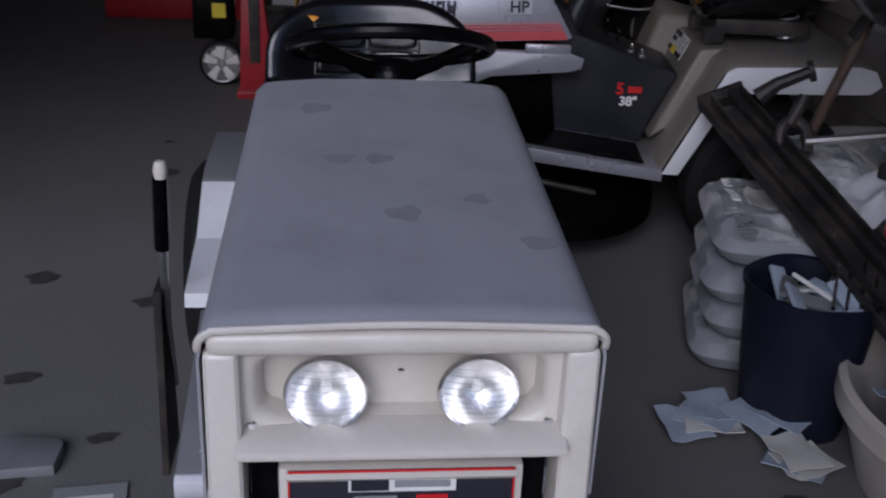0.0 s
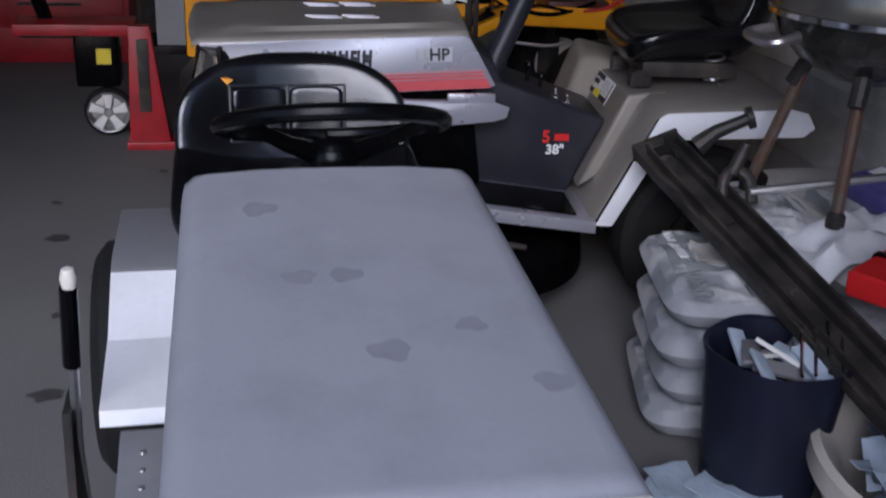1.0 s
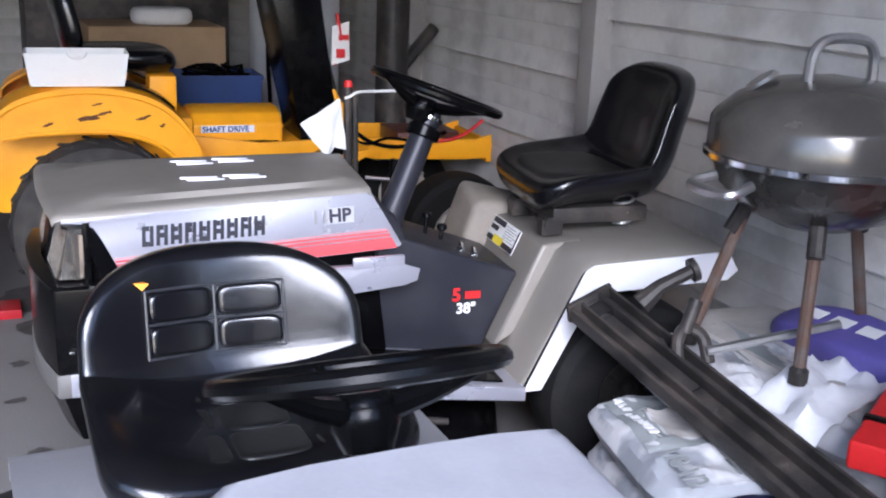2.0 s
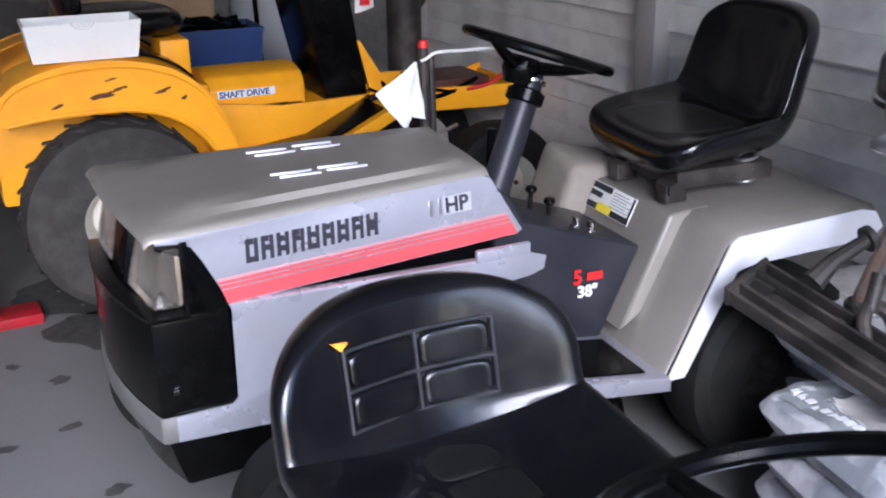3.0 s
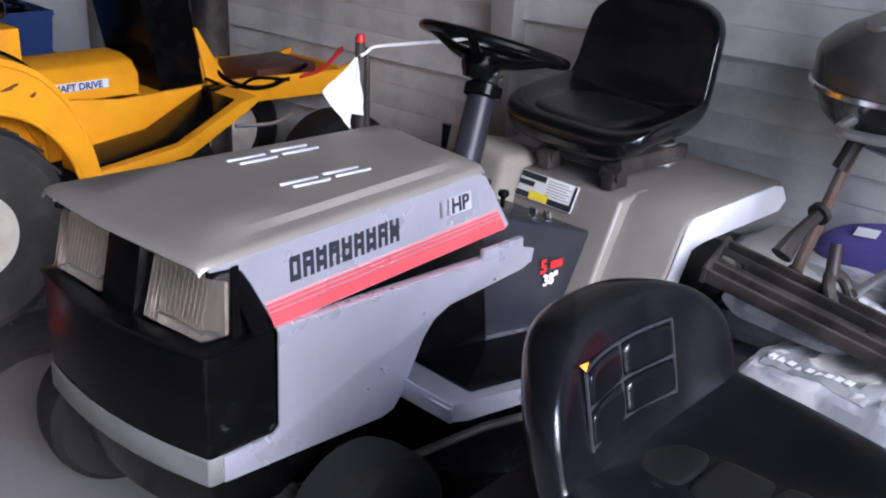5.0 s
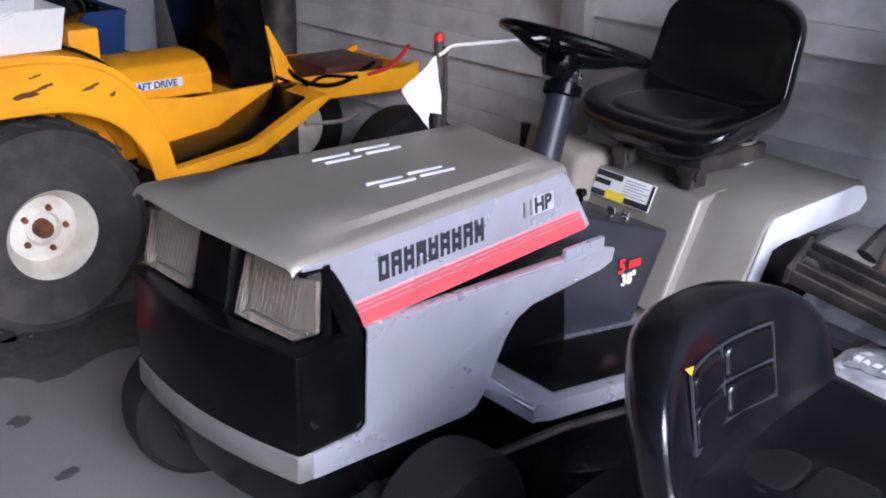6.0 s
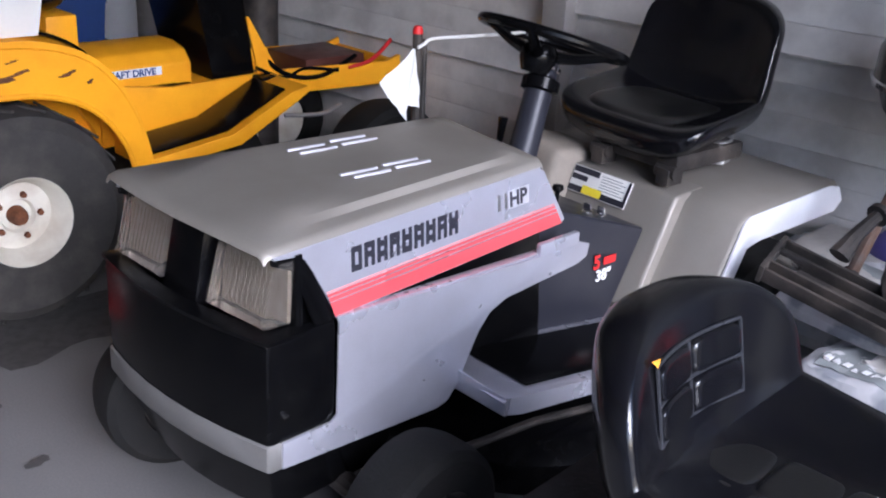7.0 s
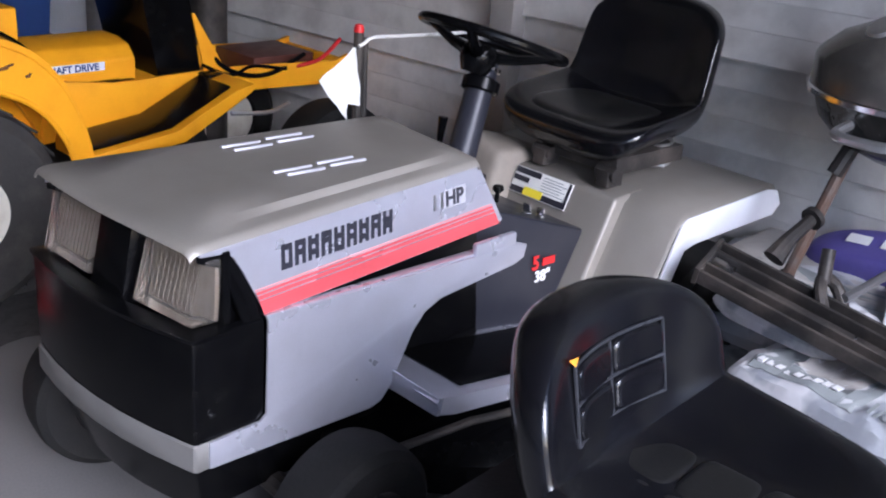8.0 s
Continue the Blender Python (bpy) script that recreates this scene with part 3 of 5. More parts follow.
# dash tower
tower = part("dash_tower", hull8([(0.74, -0.14, 0.30), (1.04, -0.14, 0.30), (1.04, 0.14, 0.30), (0.74, 0.14, 0.30)], [(0.75, -0.15, 0.665), (1.14, -0.15, 0.535), (1.14, 0.15, 0.535), (0.75, 0.15, 0.665)], 0.012, 3), navy, silver_tractor, "dark grey dash tower")
part("dash_cowl", hull8([(0.70, -0.16, 0.62), (0.84, -0.15, 0.62), (0.84, 0.15, 0.62), (0.70, 0.16, 0.62)], [(0.712, -0.175, 0.765), (0.80, -0.13, 0.70), (0.80, 0.13, 0.70), (0.712, 0.175, 0.765)], 0.012, 3), navy, silver_tractor)
for u, v, h in ((0.93, 0.03, 0.045), (0.965, 0.0, 0.03)):
    z = 0.665 - 0.333 * (u - 0.75)
    b = tube([(u, v, z - 0.01), (u + 0.004, v, z + h)], 0.006, 8)
    revolve([(0, h + 0.014), (0.013, h + 0.012), (0.015, h + 0.002), (0.009, h - 0.004)], 14, bm=b, m=Matrix.Translation((u + 0.004, v, z)))
    part("control_knob", b, blackp, tower, "black control knob")
for u, v in ((1.0, -0.075), (1.03, -0.095)):
    z = 0.665 - 0.333 * (u - 0.75)
    b = revolve([(0.013, -0.003), (0.013, 0.004), (0.008, 0.007), (0, 0.007)], 16, m=Matrix.Translation((u, v, z)))
    box((u - 0.003, v - 0.011, z + 0.006), (u + 0.003, v + 0.011, z + 0.024), 0.0015, bm=b)
    part("ignition_key", b, chrome, tower, "bright key in its switch")
tower_text = lettering("5", 0.05, brightred, tower, rot_to((0.955, -0.1525, 0.465), (0, -1, 0.02), (1, 0, 0)), "speed_numeral")
part("speed_bar", box((0.992, -0.1535, 0.470), (1.035, -0.1515, 0.490), 0), brightred, tower)
lettering('38"', 0.04, whiteink, tower, rot_to((0.968, -0.1525, 0.43), (0, -1, 0.02), (1, 0, 0)), "deck_numeral")

# footboards and fender pan
for s in (-1, 1):
    plate = [(0.455, 0.352), (0.47, 0.366), (1.05, 0.296), (1.08, 0.298), (1.08, 0.306), (0.50, 0.380), (0.455, 0.388), (0.445, 0.378)]
    foot = part("footboard", prism(plate, "y", *sorted((s * 0.13, s * 0.392)), 0.003), silver, silver_tractor, "silver footboard with a black mat")
    part("foot_mat", prism([(0.53, 0.3775), (1.03, 0.3135), (1.03, 0.319), (0.53, 0.383)], "y", *sorted((s * 0.17, s * 0.362)), 0.002), blackp, foot)
    part("foot_flange", prism([(0.455, 0.388), (0.447, 0.350), (0.49, 0.338), (1.08, 0.272), (1.08, 0.304), (0.50, 0.381)], "y", *sorted((s * 0.388, s * 0.394)), 0.002), silver, foot)
    part("foot_front", hull8([(0.444, s * 0.14, 0.345), (0.444, s * 0.39, 0.345), (0.452, s * 0.39, 0.345), (0.452, s * 0.14, 0.345)], [(0.438, s * 0.14, 0.40), (0.444, s * 0.39, 0.388), (0.452, s * 0.39, 0.388), (0.446, s * 0.14, 0.40)], 0.003), silver, foot)
PAN = [(1.05, 0.298), (1.08, 0.306), (1.225, 0.604), (1.25, 0.622), (1.60, 0.640), (1.64, 0.630), (1.66, 0.588)]


def pan():
    rows = []
    for u, z in PAN:
        rows.append([(u, v, z - (0.012 if abs(v) > 0.363 else 0)) for v in (-0.368, -0.358, -0.2, -0.15, 0.15, 0.2, 0.358, 0.368)])
    return sheet(rows, -0.004)


fender = part("fender_pan", pan(), dusty, silver_tractor, "dusty silver fender and seat pan", angle=50)
part("battery_cover", hull8([(1.06, -0.2, 0.34), (1.3, -0.2, 0.5), (1.3, 0.16, 0.5), (1.06, 0.16, 0.34)], [(1.185, -0.2, 0.622), (1.3, -0.2, 0.632), (1.3, 0.16, 0.632), (1.185, 0.16, 0.622)], 0.012, 3), dusty, fender)
bm = hull8([(1.0, 0.12, 0.31), (1.36, 0.12, 0.5), (1.36, 0.355, 0.5), (1.0, 0.355, 0.31)], [(1.12, 0.15, 0.66), (1.3, 0.13, 0.648), (1.3, 0.34, 0.648), (1.13, 0.34, 0.692)], 0.03, 4)
part("pan_hump", bm, dustbeige, fender, "hump thick with beige dust", angle=60)
for s in (-1, 1):
    b = prism([(1.045, 0.288), (1.085, 0.293), (1.232, 0.600), (1.255, 0.613), (1.60, 0.630), (1.645, 0.620), (1.67, 0.578), (1.64, 0.553), (1.30, 0.540), (1.255, 0.53), (1.13, 0.288)], "y", -0.0035, 0.0035, 0.002)
    # whiter than the other silver panels, to paint the reflected sky
    part("fender_skirt", moved(b, Matrix.Translation((0, s * 0.372, 0))), skylit_silver, fender, "silver fender edge with the sky's reflection painted in")
SM = rot_to((1.166, 0.033, 0.588), (-0.908, 0, 0.419), (0, -1, 0))
sticker = part("warning_sticker", moved(box((-0.1, -0.036, 0.0), (0.1, 0.036, 0.002), 0.0005), SM), whitep, fender, "black, yellow and white warning sticker")
part("sticker_print", moved(box((-0.098, 0.018, 0.0022), (-0.01, 0.034, 0.0032), 0), SM), ink, sticker)
part("sticker_print", moved(box((-0.098, -0.002, 0.0022), (-0.045, 0.012, 0.0032), 0), SM), ink, sticker)
part("sticker_band", moved(box((-0.098, -0.034, 0.0022), (0.098, -0.018, 0.0032), 0), SM), ink, sticker)
part("sticker_band", moved(box((-0.05, -0.034, 0.0034), (0.015, -0.012, 0.0042), 0), SM), yellowlab, sticker)
part("sticker_band", moved(box((0.09, -0.034, 0.0034), (0.098, 0.034, 0.0042), 0), SM), ink, sticker)
for i in range(6):
    part("sticker_line", moved(box((0.0, -0.012 + 0.0075 * i, 0.0022), (0.082 - 0.014 * (i % 2), -0.0098 + 0.0075 * i, 0.003), 0), SM), greypaper, sticker)

# seat on its bracket
seat_b = part("seat", bucket([(1.235, 0.704), (1.27, 0.714), (1.36, 0.722), (1.47, 0.722), (1.56, 0.728), (1.605, 0.756), (1.635, 0.81), (1.66, 0.90), (1.685, 0.985), (1.695, 1.052)], (0.06, 1), 0.06 - 1.45 * 0.06, 0.254, 0.088, 0.078, 3.4, 0.13, 0.12, 2.6, 0.14), vinyl, silver_tractor, "black vinyl high-back bucket seat", angle=60)
part("cushion", moved(pad(0.34, 0.27, 0.03, 3.0, 4, 0.012, 0.0), Matrix.Translation((0.0, 0.06, 0)) @ rot_to((1.27, 0, 0.737), (-0.03, 0, 1), (-0.06, -1, 0))), dustvinyl, seat_b, angle=60)
part("back_pad", moved(pad(0.33, 0.25, 0.03, 3.0, 4, 0.012, 0.12), Matrix.Translation((0.005, 0.06, 0)) @ rot_to((1.618, 0.0, 0.765), (-0.955, 0.05, 0.295), (-0.06, -1, 0))), vinyl, seat_b, angle=60)
part("seat_bracket", box((1.28, -0.13, 0.645), (1.56, 0.13, 0.69), 0.008), blacksteel, seat_b)
for v in (-0.10, 0.10):
    coil = [(1.50 + 0.026 * math.cos(a), v + 0.026 * math.sin(a), 0.622 + 0.0022 * i) for i, a in enumerate([k * 0.5 for k in range(40)])]
    part("seat_spring", tube(coil, 0.0045, 6), steel, seat_b)
for v in (-0.11, 0.11):
    part("seat_hinge", tube([(1.27, v - 0.03, 0.65), (1.27, v + 0.03, 0.65)], 0.018, 10), blacksteel, seat_b)
    part("hinge_plate", box((1.25, v - 0.02, 0.615), (1.31, v + 0.02, 0.66), 0.004), blacksteel, seat_b)

seat_b.matrix_local = Matrix.Translation((-0.05, -0.025, 0.018))

# steering
part("steering_column", tube([(0.80, 0, 0.58), (0.83, 0.01, 0.68), (0.93, 0.05, 0.90), (0.945, 0.05, 0.945)], [0.05, 0.036, 0.034, 0.028], 16), navy, silver_tractor, "dark grey steering column")
part("column_collar", revolve([(0.036, 0.0), (0.046, 0.004), (0.046, 0.03), (0.036, 0.036)], 24, m=rot_to((0.915, 0.043, 0.868), (0.4, 0.16, 0.9))), blackp, silver_tractor)
part("column_ring", revolve([(0.034, 0.0), (0.040, 0.002), (0.040, 0.010), (0.034, 0.012)], 24, m=rot_to((0.934, 0.05, 0.915), (0.4, 0.16, 0.9))), chrome, silver_tractor, "bright steel ring")
steering_wheel(silver_tractor, (0.957, 0.05, 0.99), (0.32, 0, 0.947), 0.176, blackp, blackp)
part("shift_lever", tube([(0.86, 0.09, 0.60), (0.85, 0.10, 0.72), (0.86, 0.10, 0.80)], [0.006, 0.006, 0.012], 8), blackp, silver_tractor)
# the nose stands a little askew on the frame
for ob in silver_tractor.children_recursive:
    if ob.type == 'MESH' and ob.matrix_local == Matrix.Identity(4):
        for v in ob.data.vertices:
            v.co.x -= 0.062 * (v.co.y + 0.265) / 0.53 * max(0.0, min(1.0, 1 - v.co.x / 0.72))
# chassis, deck, wheels
part("chassis", box((0.1, -0.12, 0.2), (1.6, 0.12, 0.30), 0.01), blackp, silver_tractor)
part("mower_deck", revolve([(0, 0.21), (0.30, 0.21), (0.36, 0.19), (0.40, 0.15), (0.41, 0.08), (0.40, 0.08), (0.39, 0.14), (0, 0.19)], 40, m=Matrix.Translation((0.78, 0, 0)) @ Matrix.Diagonal((0.85, 1.05, 1, 1))), blackp, silver_tractor, "black mower deck")
part("deck_arm", tube([(0.30, -0.28, 0.22), (0.6, -0.34, 0.26), (0.9, -0.32, 0.2)], 0.01, 8), blacksteel, silver_tractor)
part("front_axle", tube([(0.19, -0.3, 0.19), (0.19, 0.3, 0.19)], 0.025, 10), blacksteel, silver_tractor)
for s in (-1, 1):
    wheel("front_wheel", silver_tractor, rot_to((0.17 - 0.08 * s, s * 0.37, 0.175), (0.12, s, 0), (1, 0, 0)), 0.175, 0.14, 0.085, rubber, blacksteel)
    wheel("rear_wheel", silver_tractor, rot_to((1.40, s * 0.30, 0.25), (0, s, 0), (1, 0, 0)), 0.25, 0.19, 0.115, rubber, blacksteel)

# ---- the older grey tractor ----
AX = 0.212
# blue-grey, lighter than the seat vinyl: the piping's highlight is put into the colour
pipingm = mat("highlight_piping", (0.03, 0.031, 0.036), 0.3, 0, 0.2, 30, 0.05)
TA = Matrix.Translation((AX, -1.505, 0)) @ Matrix.Rotation(radians(0.95), 4, 'Z')
grey_tractor = thing("lawn_tractor", TA, "old grey lawn tractor with cream nose and black seat", "lawn tractor", "tractors under the carport")
grime = mat("hood_grime", (0.27, 0.27, 0.292), 0.6, 0.1, 0.1, 20, 0.05)


def old_hood():
    rows = []
    for y in (-0.66, -0.655, -0.63, -0.5, -0.3, -0.1, -0.02, -0.005, 0.0):
        w = 0.203 - 0.012 * (y + 0.66) / 0.7
        z = 0.802 + 0.077 * (y + 0.66) / 0.7 - (0.006 if y < -0.657 or y > -0.003 else 0)
        row = []
        for sx in (-1, 1):
            pts = [(w, -0.2), (w, -0.03), (w - 0.004, -0.012), (w - 0.016, -0.002), (w - 0.03, 0.0), (w * 0.5, 0.005), (0.0, 0.006)]
            seq = pts if sx < 0 else pts[::-1][1:]
            row += [(sx * a, y, z + b) for a, b in seq]
        rows.append(row)
    return sheet(rows, -0.003)


ohood = part("hood", old_hood(), oldgrey, grey_tractor, "faded grey hood with dark grime spots", angle=50)
for k, (x, y, r, e) in enumerate(((0.01, -0.44, 0.02, 1.2), (0.16, -0.50, 0.017, 1.4), (-0.065, -0.29, 0.016, 1.3), (-0.015, -0.29, 0.016, 1.3), (-0.10, -0.12, 0.02, 1.2), (0.10, -0.40, 0.015, 1.2))):
    rg = random.Random(k)
    bm = bmesh.new()

    def top_z(px, py):
        w = 0.203 - 0.012 * (py + 0.66) / 0.7
        ax = abs(px)
        if ax < w * 0.5:
            d = 0.006 - 0.001 * ax / (w * 0.5)
        else:
            d = 0.005 * max(0.0, 1 - (ax - w * 0.5) / (w * 0.5 - 0.03))
        return 0.802 + 0.077 * (py + 0.66) / 0.7 + d + 0.0038
    ph = rg.uniform(0, 6)
    mid = bm.verts.new((x, y, top_z(x, y)))
    vs = []
    for i in range(32):
        a = 2 * math.pi * i / 32
        q = r * 0.9 * (1 + 0.14 * math.sin(3 * a + ph) + 0.08 * math.sin(5 * a - ph))
        px, py = x + q * e * math.cos(a), y + q * math.sin(a)
        vs.append(bm.verts.new((px, py, top_z(px, py))))
    for i in range(32):
        bm.faces.new((mid, vs[i], vs[(i + 1) % 32]))
    part("grime_spot", bm, grime, ohood)
# rolled front edge of the hood, worn to bare metal
edge = [(-0.206, -0.64, 0.765), (-0.2045, -0.658, 0.778), (-0.201, -0.665, 0.792), (-0.19, -0.668, 0.801), (-0.17, -0.669, 0.804), (0.0, -0.669, 0.809), (0.17, -0.669, 0.804), (0.19, -0.668, 0.801), (0.201, -0.665, 0.792), (0.2045, -0.658, 0.778), (0.206, -0.64, 0.765)]
part("hood_edge", tube(smooth_path(edge, 6), 0.0042, 8), cream, ohood, "worn pale front edge")
# nose: pressed frame, lamp window, grille panel
nose = part("nose_frame", box((-0.196, -0.668, 0.795), (0.196, -0.62, 0.823), 0.012, 3), cream, grey_tractor, "cream enamelled nose frame", angle=45)
for s in (-1, 1):
    part("nose_post", hull8([(s * 0.158, -0.70, 0.33), (s * 0.198, -0.70, 0.33), (s * 0.198, -0.62, 0.33), (s * 0.158, -0.62, 0.33)], [(s * 0.165, -0.665, 0.80), (s * 0.2, -0.665, 0.80), (s * 0.2, -0.62, 0.80), (s * 0.165, -0.62, 0.80)], 0.009, 3), cream, nose)
part("nose_rail", prism([(-0.672, 0.703), (-0.688, 0.697), (-0.688, 0.688), (-0.67, 0.681), (-0.62, 0.681), (-0.62, 0.708)], "x", -0.17, 0.17, 0.005), cream, nose)
def lamp_ring(a, b, y, n):
    pts = []
    for i in range(49):
        t = 2 * math.pi * i / 48
        k = (abs(math.cos(t)) ** n + abs(math.sin(t)) ** n) ** (-1 / n)
        pts.append((a * k * math.cos(t), y, 0.748 + b * k * math.sin(t)))
    return pts


# pressed panel with an oval well for the two lamps
part("lamp_panel", sheet([lamp_ring(0.17, 0.058, -0.645, 40), lamp_ring(0.158, 0.050, -0.647, 6), lamp_ring(0.152, 0.045, -0.644, 5), lamp_ring(0.147, 0.041, -0.632, 5), lamp_ring(0.144, 0.038, -0.612, 5), lamp_ring(0.06, 0.012, -0.610, 3), lamp_ring(0.004, 0.002, -0.610, 2)], 0.003), cream, nose, angle=50)
for s in (-1, 1):
    m_ = rot_to((s * 0.079, -0.645, 0.746), (0, -1, 0.03), (1, 0, 0))
    lamp = part("headlamp", revolve([(0.041, -0.006), (0.0435, 0.002), (0.041, 0.007), (0.039, 0.004)], 32, m=m_), chrome, grey_tractor, "round chrome-rimmed headlamp")
    part("lens", revolve([(0, 0.014), (0.012, 0.0135), (0.024, 0.011), (0.033, 0.007), (0.039, 0.003)], 32, m=m_), clearglass, lamp, "clear ribbed glass lens").visible_shadow = False
    part("reflector", revolve([(0, -0.026), (0.010, -0.025), (0.020, -0.0205), (0.029, -0.013), (0.035, -0.005), (0.039, 0.003)], 24, m=m_), mirror, lamp, "bright reflector bowl")
    part("bulb", revolve([(0, -0.004), (0.005, -0.006), (0.006, -0.014), (0.004, -0.024)], 12, m=m_), whitep, lamp)
    for k in range(9):
        z = -0.028 + 0.007 * k
        w = math.sqrt(0.036 ** 2 - z * z)
        b = tube([(x, z, 0.0142 - 0.0112 * (x * x + z * z) / 0.0015) for x in [w * (q / 4 - 1) for q in range(9)]], 0.0011, 5)
        part("lens_rib", moved(b, m_), clearglass, lamp).visible_shadow = False
for x, z in ((-0.155, 0.705), (-0.03, 0.797), (0.03, 0.797), (0.155, 0.705)):
    part("nose_screw", revolve([(0, 0.006), (0.005, 0.005), (0.007, 0)], 10, m=rot_to((x, -0.645, z), (0, -1, 0))), chrome, nose)
part("screw_hole", revolve([(0, 0.0022), (0.004, 0.002), (0.004, 0)], 10, m=rot_to((0.0, -0.645, 0.797), (0, -1, 0))), ink, nose)
# black block standing in for the shade in the slots beside the grille panel
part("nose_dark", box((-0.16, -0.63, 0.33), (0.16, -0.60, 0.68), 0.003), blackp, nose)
gp = part("grille_panel", box((-0.128, -0.672, 0.34), (0.128, -0.645, 0.655), 0.006), cream, nose)
for z0, z1 in ((0.637, 0.655), (0.555, 0.573), (0.50, 0.515), (0.445, 0.46), (0.39, 0.405)):
    part("grille_rib", prism([(-0.672, z0), (-0.684, (z0 + z1) / 2 + 0.003), (-0.672, z1)], "x", -0.12, 0.12, 0.002), cream, gp)
badge = part("nose_badge", box((-0.118, -0.676, 0.5980), (0.118, -0.672, 0.6540), 0.0005), ink, nose, "black badge strip with red border")
for a_, b_ in (((-0.118, 0.6520), (0.118, 0.6545)), ((-0.118, 0.5980), (0.118, 0.6005)), ((-0.118, 0.5980), (-0.116, 0.6540)), ((0.116, 0.5980), (0.118, 0.6540))):
    part("badge_border", box((a_[0], -0.6775, a_[1]), (b_[0], -0.6758, b_[1]), 0), brightred, badge)
part("badge_plate", box((-0.056, -0.6775, 0.6280), (0.056, -0.6758, 0.6480), 0), whitep, badge)
part("badge_mark", box((-0.053, -0.6788, 0.6300), (-0.014, -0.6772, 0.6460), 0), ink, badge)
part("badge_bar", box((-0.008, -0.6788, 0.6340), (0.05, -0.6772, 0.6420), 0), greypaper, badge)
part("badge_bar", box((-0.05, -0.6775, 0.6070), (-0.005, -0.6758, 0.6220), 0), greypaper, badge)
part("badge_bar", box((0.015, -0.6775, 0.6070), (0.048, -0.6758, 0.6230), 0), brightred, badge)
part("nose_bumper", box((-0.22, -0.73, 0.26), (0.22, -0.69, 0.33), 0.01), blacksteel, grey_tractor)
nose.matrix_local = Matrix.Translation((0, 0, -0.024))
gp.matrix_local = badge.matrix_local = Matrix.Translation((0, 0, 0.014))
for ob in grey_tractor.children:
    if ob.name.startswith("headlamp"):
        ob.matrix_local = Matrix.Translation((0, 0, -0.028))
part("engine_block", box((-0.17, -0.60, 0.28), (0.17, -0.01, 0.77), 0.02), blackp, grey_tractor)
# footboards and fenders
for s in (-1, 1):
    x0, x1 = sorted((s * 0.19, s * 0.31))
    foot = part("footboard", prism([(-0.25, 0.305), (-0.25, 0.332), (-0.235, 0.34), (0.12, 0.43), (0.12, 0.42), (-0.23, 0.325), (-0.24, 0.305)], "x", x0, x1, 0.003), greymetal, grey_tractor, "grey dimpled metal footboard")
    part("foot_edge", prism([(-0.262, 0.300), (-0.262, 0.334), (-0.25, 0.340), (-0.24, 0.338), (-0.25, 0.30)], "x", x0, x1, 0.003), whitepaint, foot)
    for i in range(9):
        for j in (0.3, 0.72):
            b = revolve([(0, 0.003), (0.0035, 0.002), (0.005, 0)], 8, m=rot_to((x0 + (x1 - x0) * j, -0.2 + 0.034 * i, 0.3495 + 0.034 * i * 0.2535), (0, -0.25, 1)))
            part("dimple", b, steel, foot)
    x0, x1 = sorted((s * 0.19, s * 0.345))
    # white front and grey top paint the lit and shaded parts of one fender
    fend = part("fender", sheet([[(x, y, z) for x in (x0, x0 + 0.01, x1 - 0.01, x1)] for y, z in ((0.17, 0.41), (0.175, 0.432), (0.352, 0.462), (0.357, 0.459), (0.475, 0.525), (0.49, 0.533))], -0.006), whitepaint, grey_tractor, "fender front, painted white for the daylight on it")
    part("fender_top", sheet([[(x, y, z) for x in (s * 0.18, s * 0.2, s * 0.33, s * 0.345)] for y, z in ((0.493, 0.536), (0.54, 0.548), (0.76, 0.550), (0.80, 0.54), (0.81, 0.50))], -0.006), greymetal, grey_tractor, "fender top, painted grey for the shade on it")
part("seat_pan", box((-0.17, 0.30, 0.40), (0.17, 1.0, 0.512), 0.02), rubber, grey_tractor)
# seat with four stitched panels in its back
SEAT_AT = Matrix.Translation((-0.014, 0.028, -0.03))
seat_shell = bucket([(0.40, 0.606), (0.44, 0.614), (0.58, 0.616), (0.70, 0.616), (0.765, 0.634), (0.795, 0.668), (0.812, 0.71), (0.832, 0.791), (0.853, 0.884)], (0.0, 1.0), 0.0, 0.243, 0.10, 0.085, 2.0, 0.13, 0.15, 2.4, 0.04)
seat_a = part("seat", moved(seat_shell, Matrix.Translation((0.02, 0.012, 0)) @ Matrix(((0, -1, 0, 0), (1, 0, 0, 0), (0, 0, 1, 0), (0, 0, 0, 1)))), vinyl, grey_tractor, "black vinyl bucket seat with stitched back panels", angle=60)
seat_a.matrix_local = SEAT_AT
MB = rot_to((0.018, 0.815, 0.59), (0, -0.978, 0.208), (1, 0, 0))


def back_panel(i, j):
    w, h = 0.109, 0.053
    b = pad(w, h, 0.021, 5, 5)
    x, y = -0.065 + 0.116 * i, 0.118 + 0.057 * j
    for v in b.verts:
        px = x + v.co.x
        v.co.z += 0.0535 + 0.075 * (px / 0.225) ** 2
        v.co.x, v.co.y = px, v.co.y + y
    part("back_panel", moved(b, MB), vinyl, seat_a)


for i in (0, 1):
    for j in (0, 1):
        back_panel(i, j)


def piping(p, q):
    pts = []
    for k in range(13):
        x, y = p[0] + (q[0] - p[0]) * k / 12, p[1] + (q[1] - p[1]) * k / 12
        pts.append(MB @ Vector((x, y, 0.0655 + 0.075 * (x / 0.225) ** 2)))
    part("piping", tube(pts, 0.0026, 6), pipingm, seat_a, "vinyl piping with its highlight painted in")


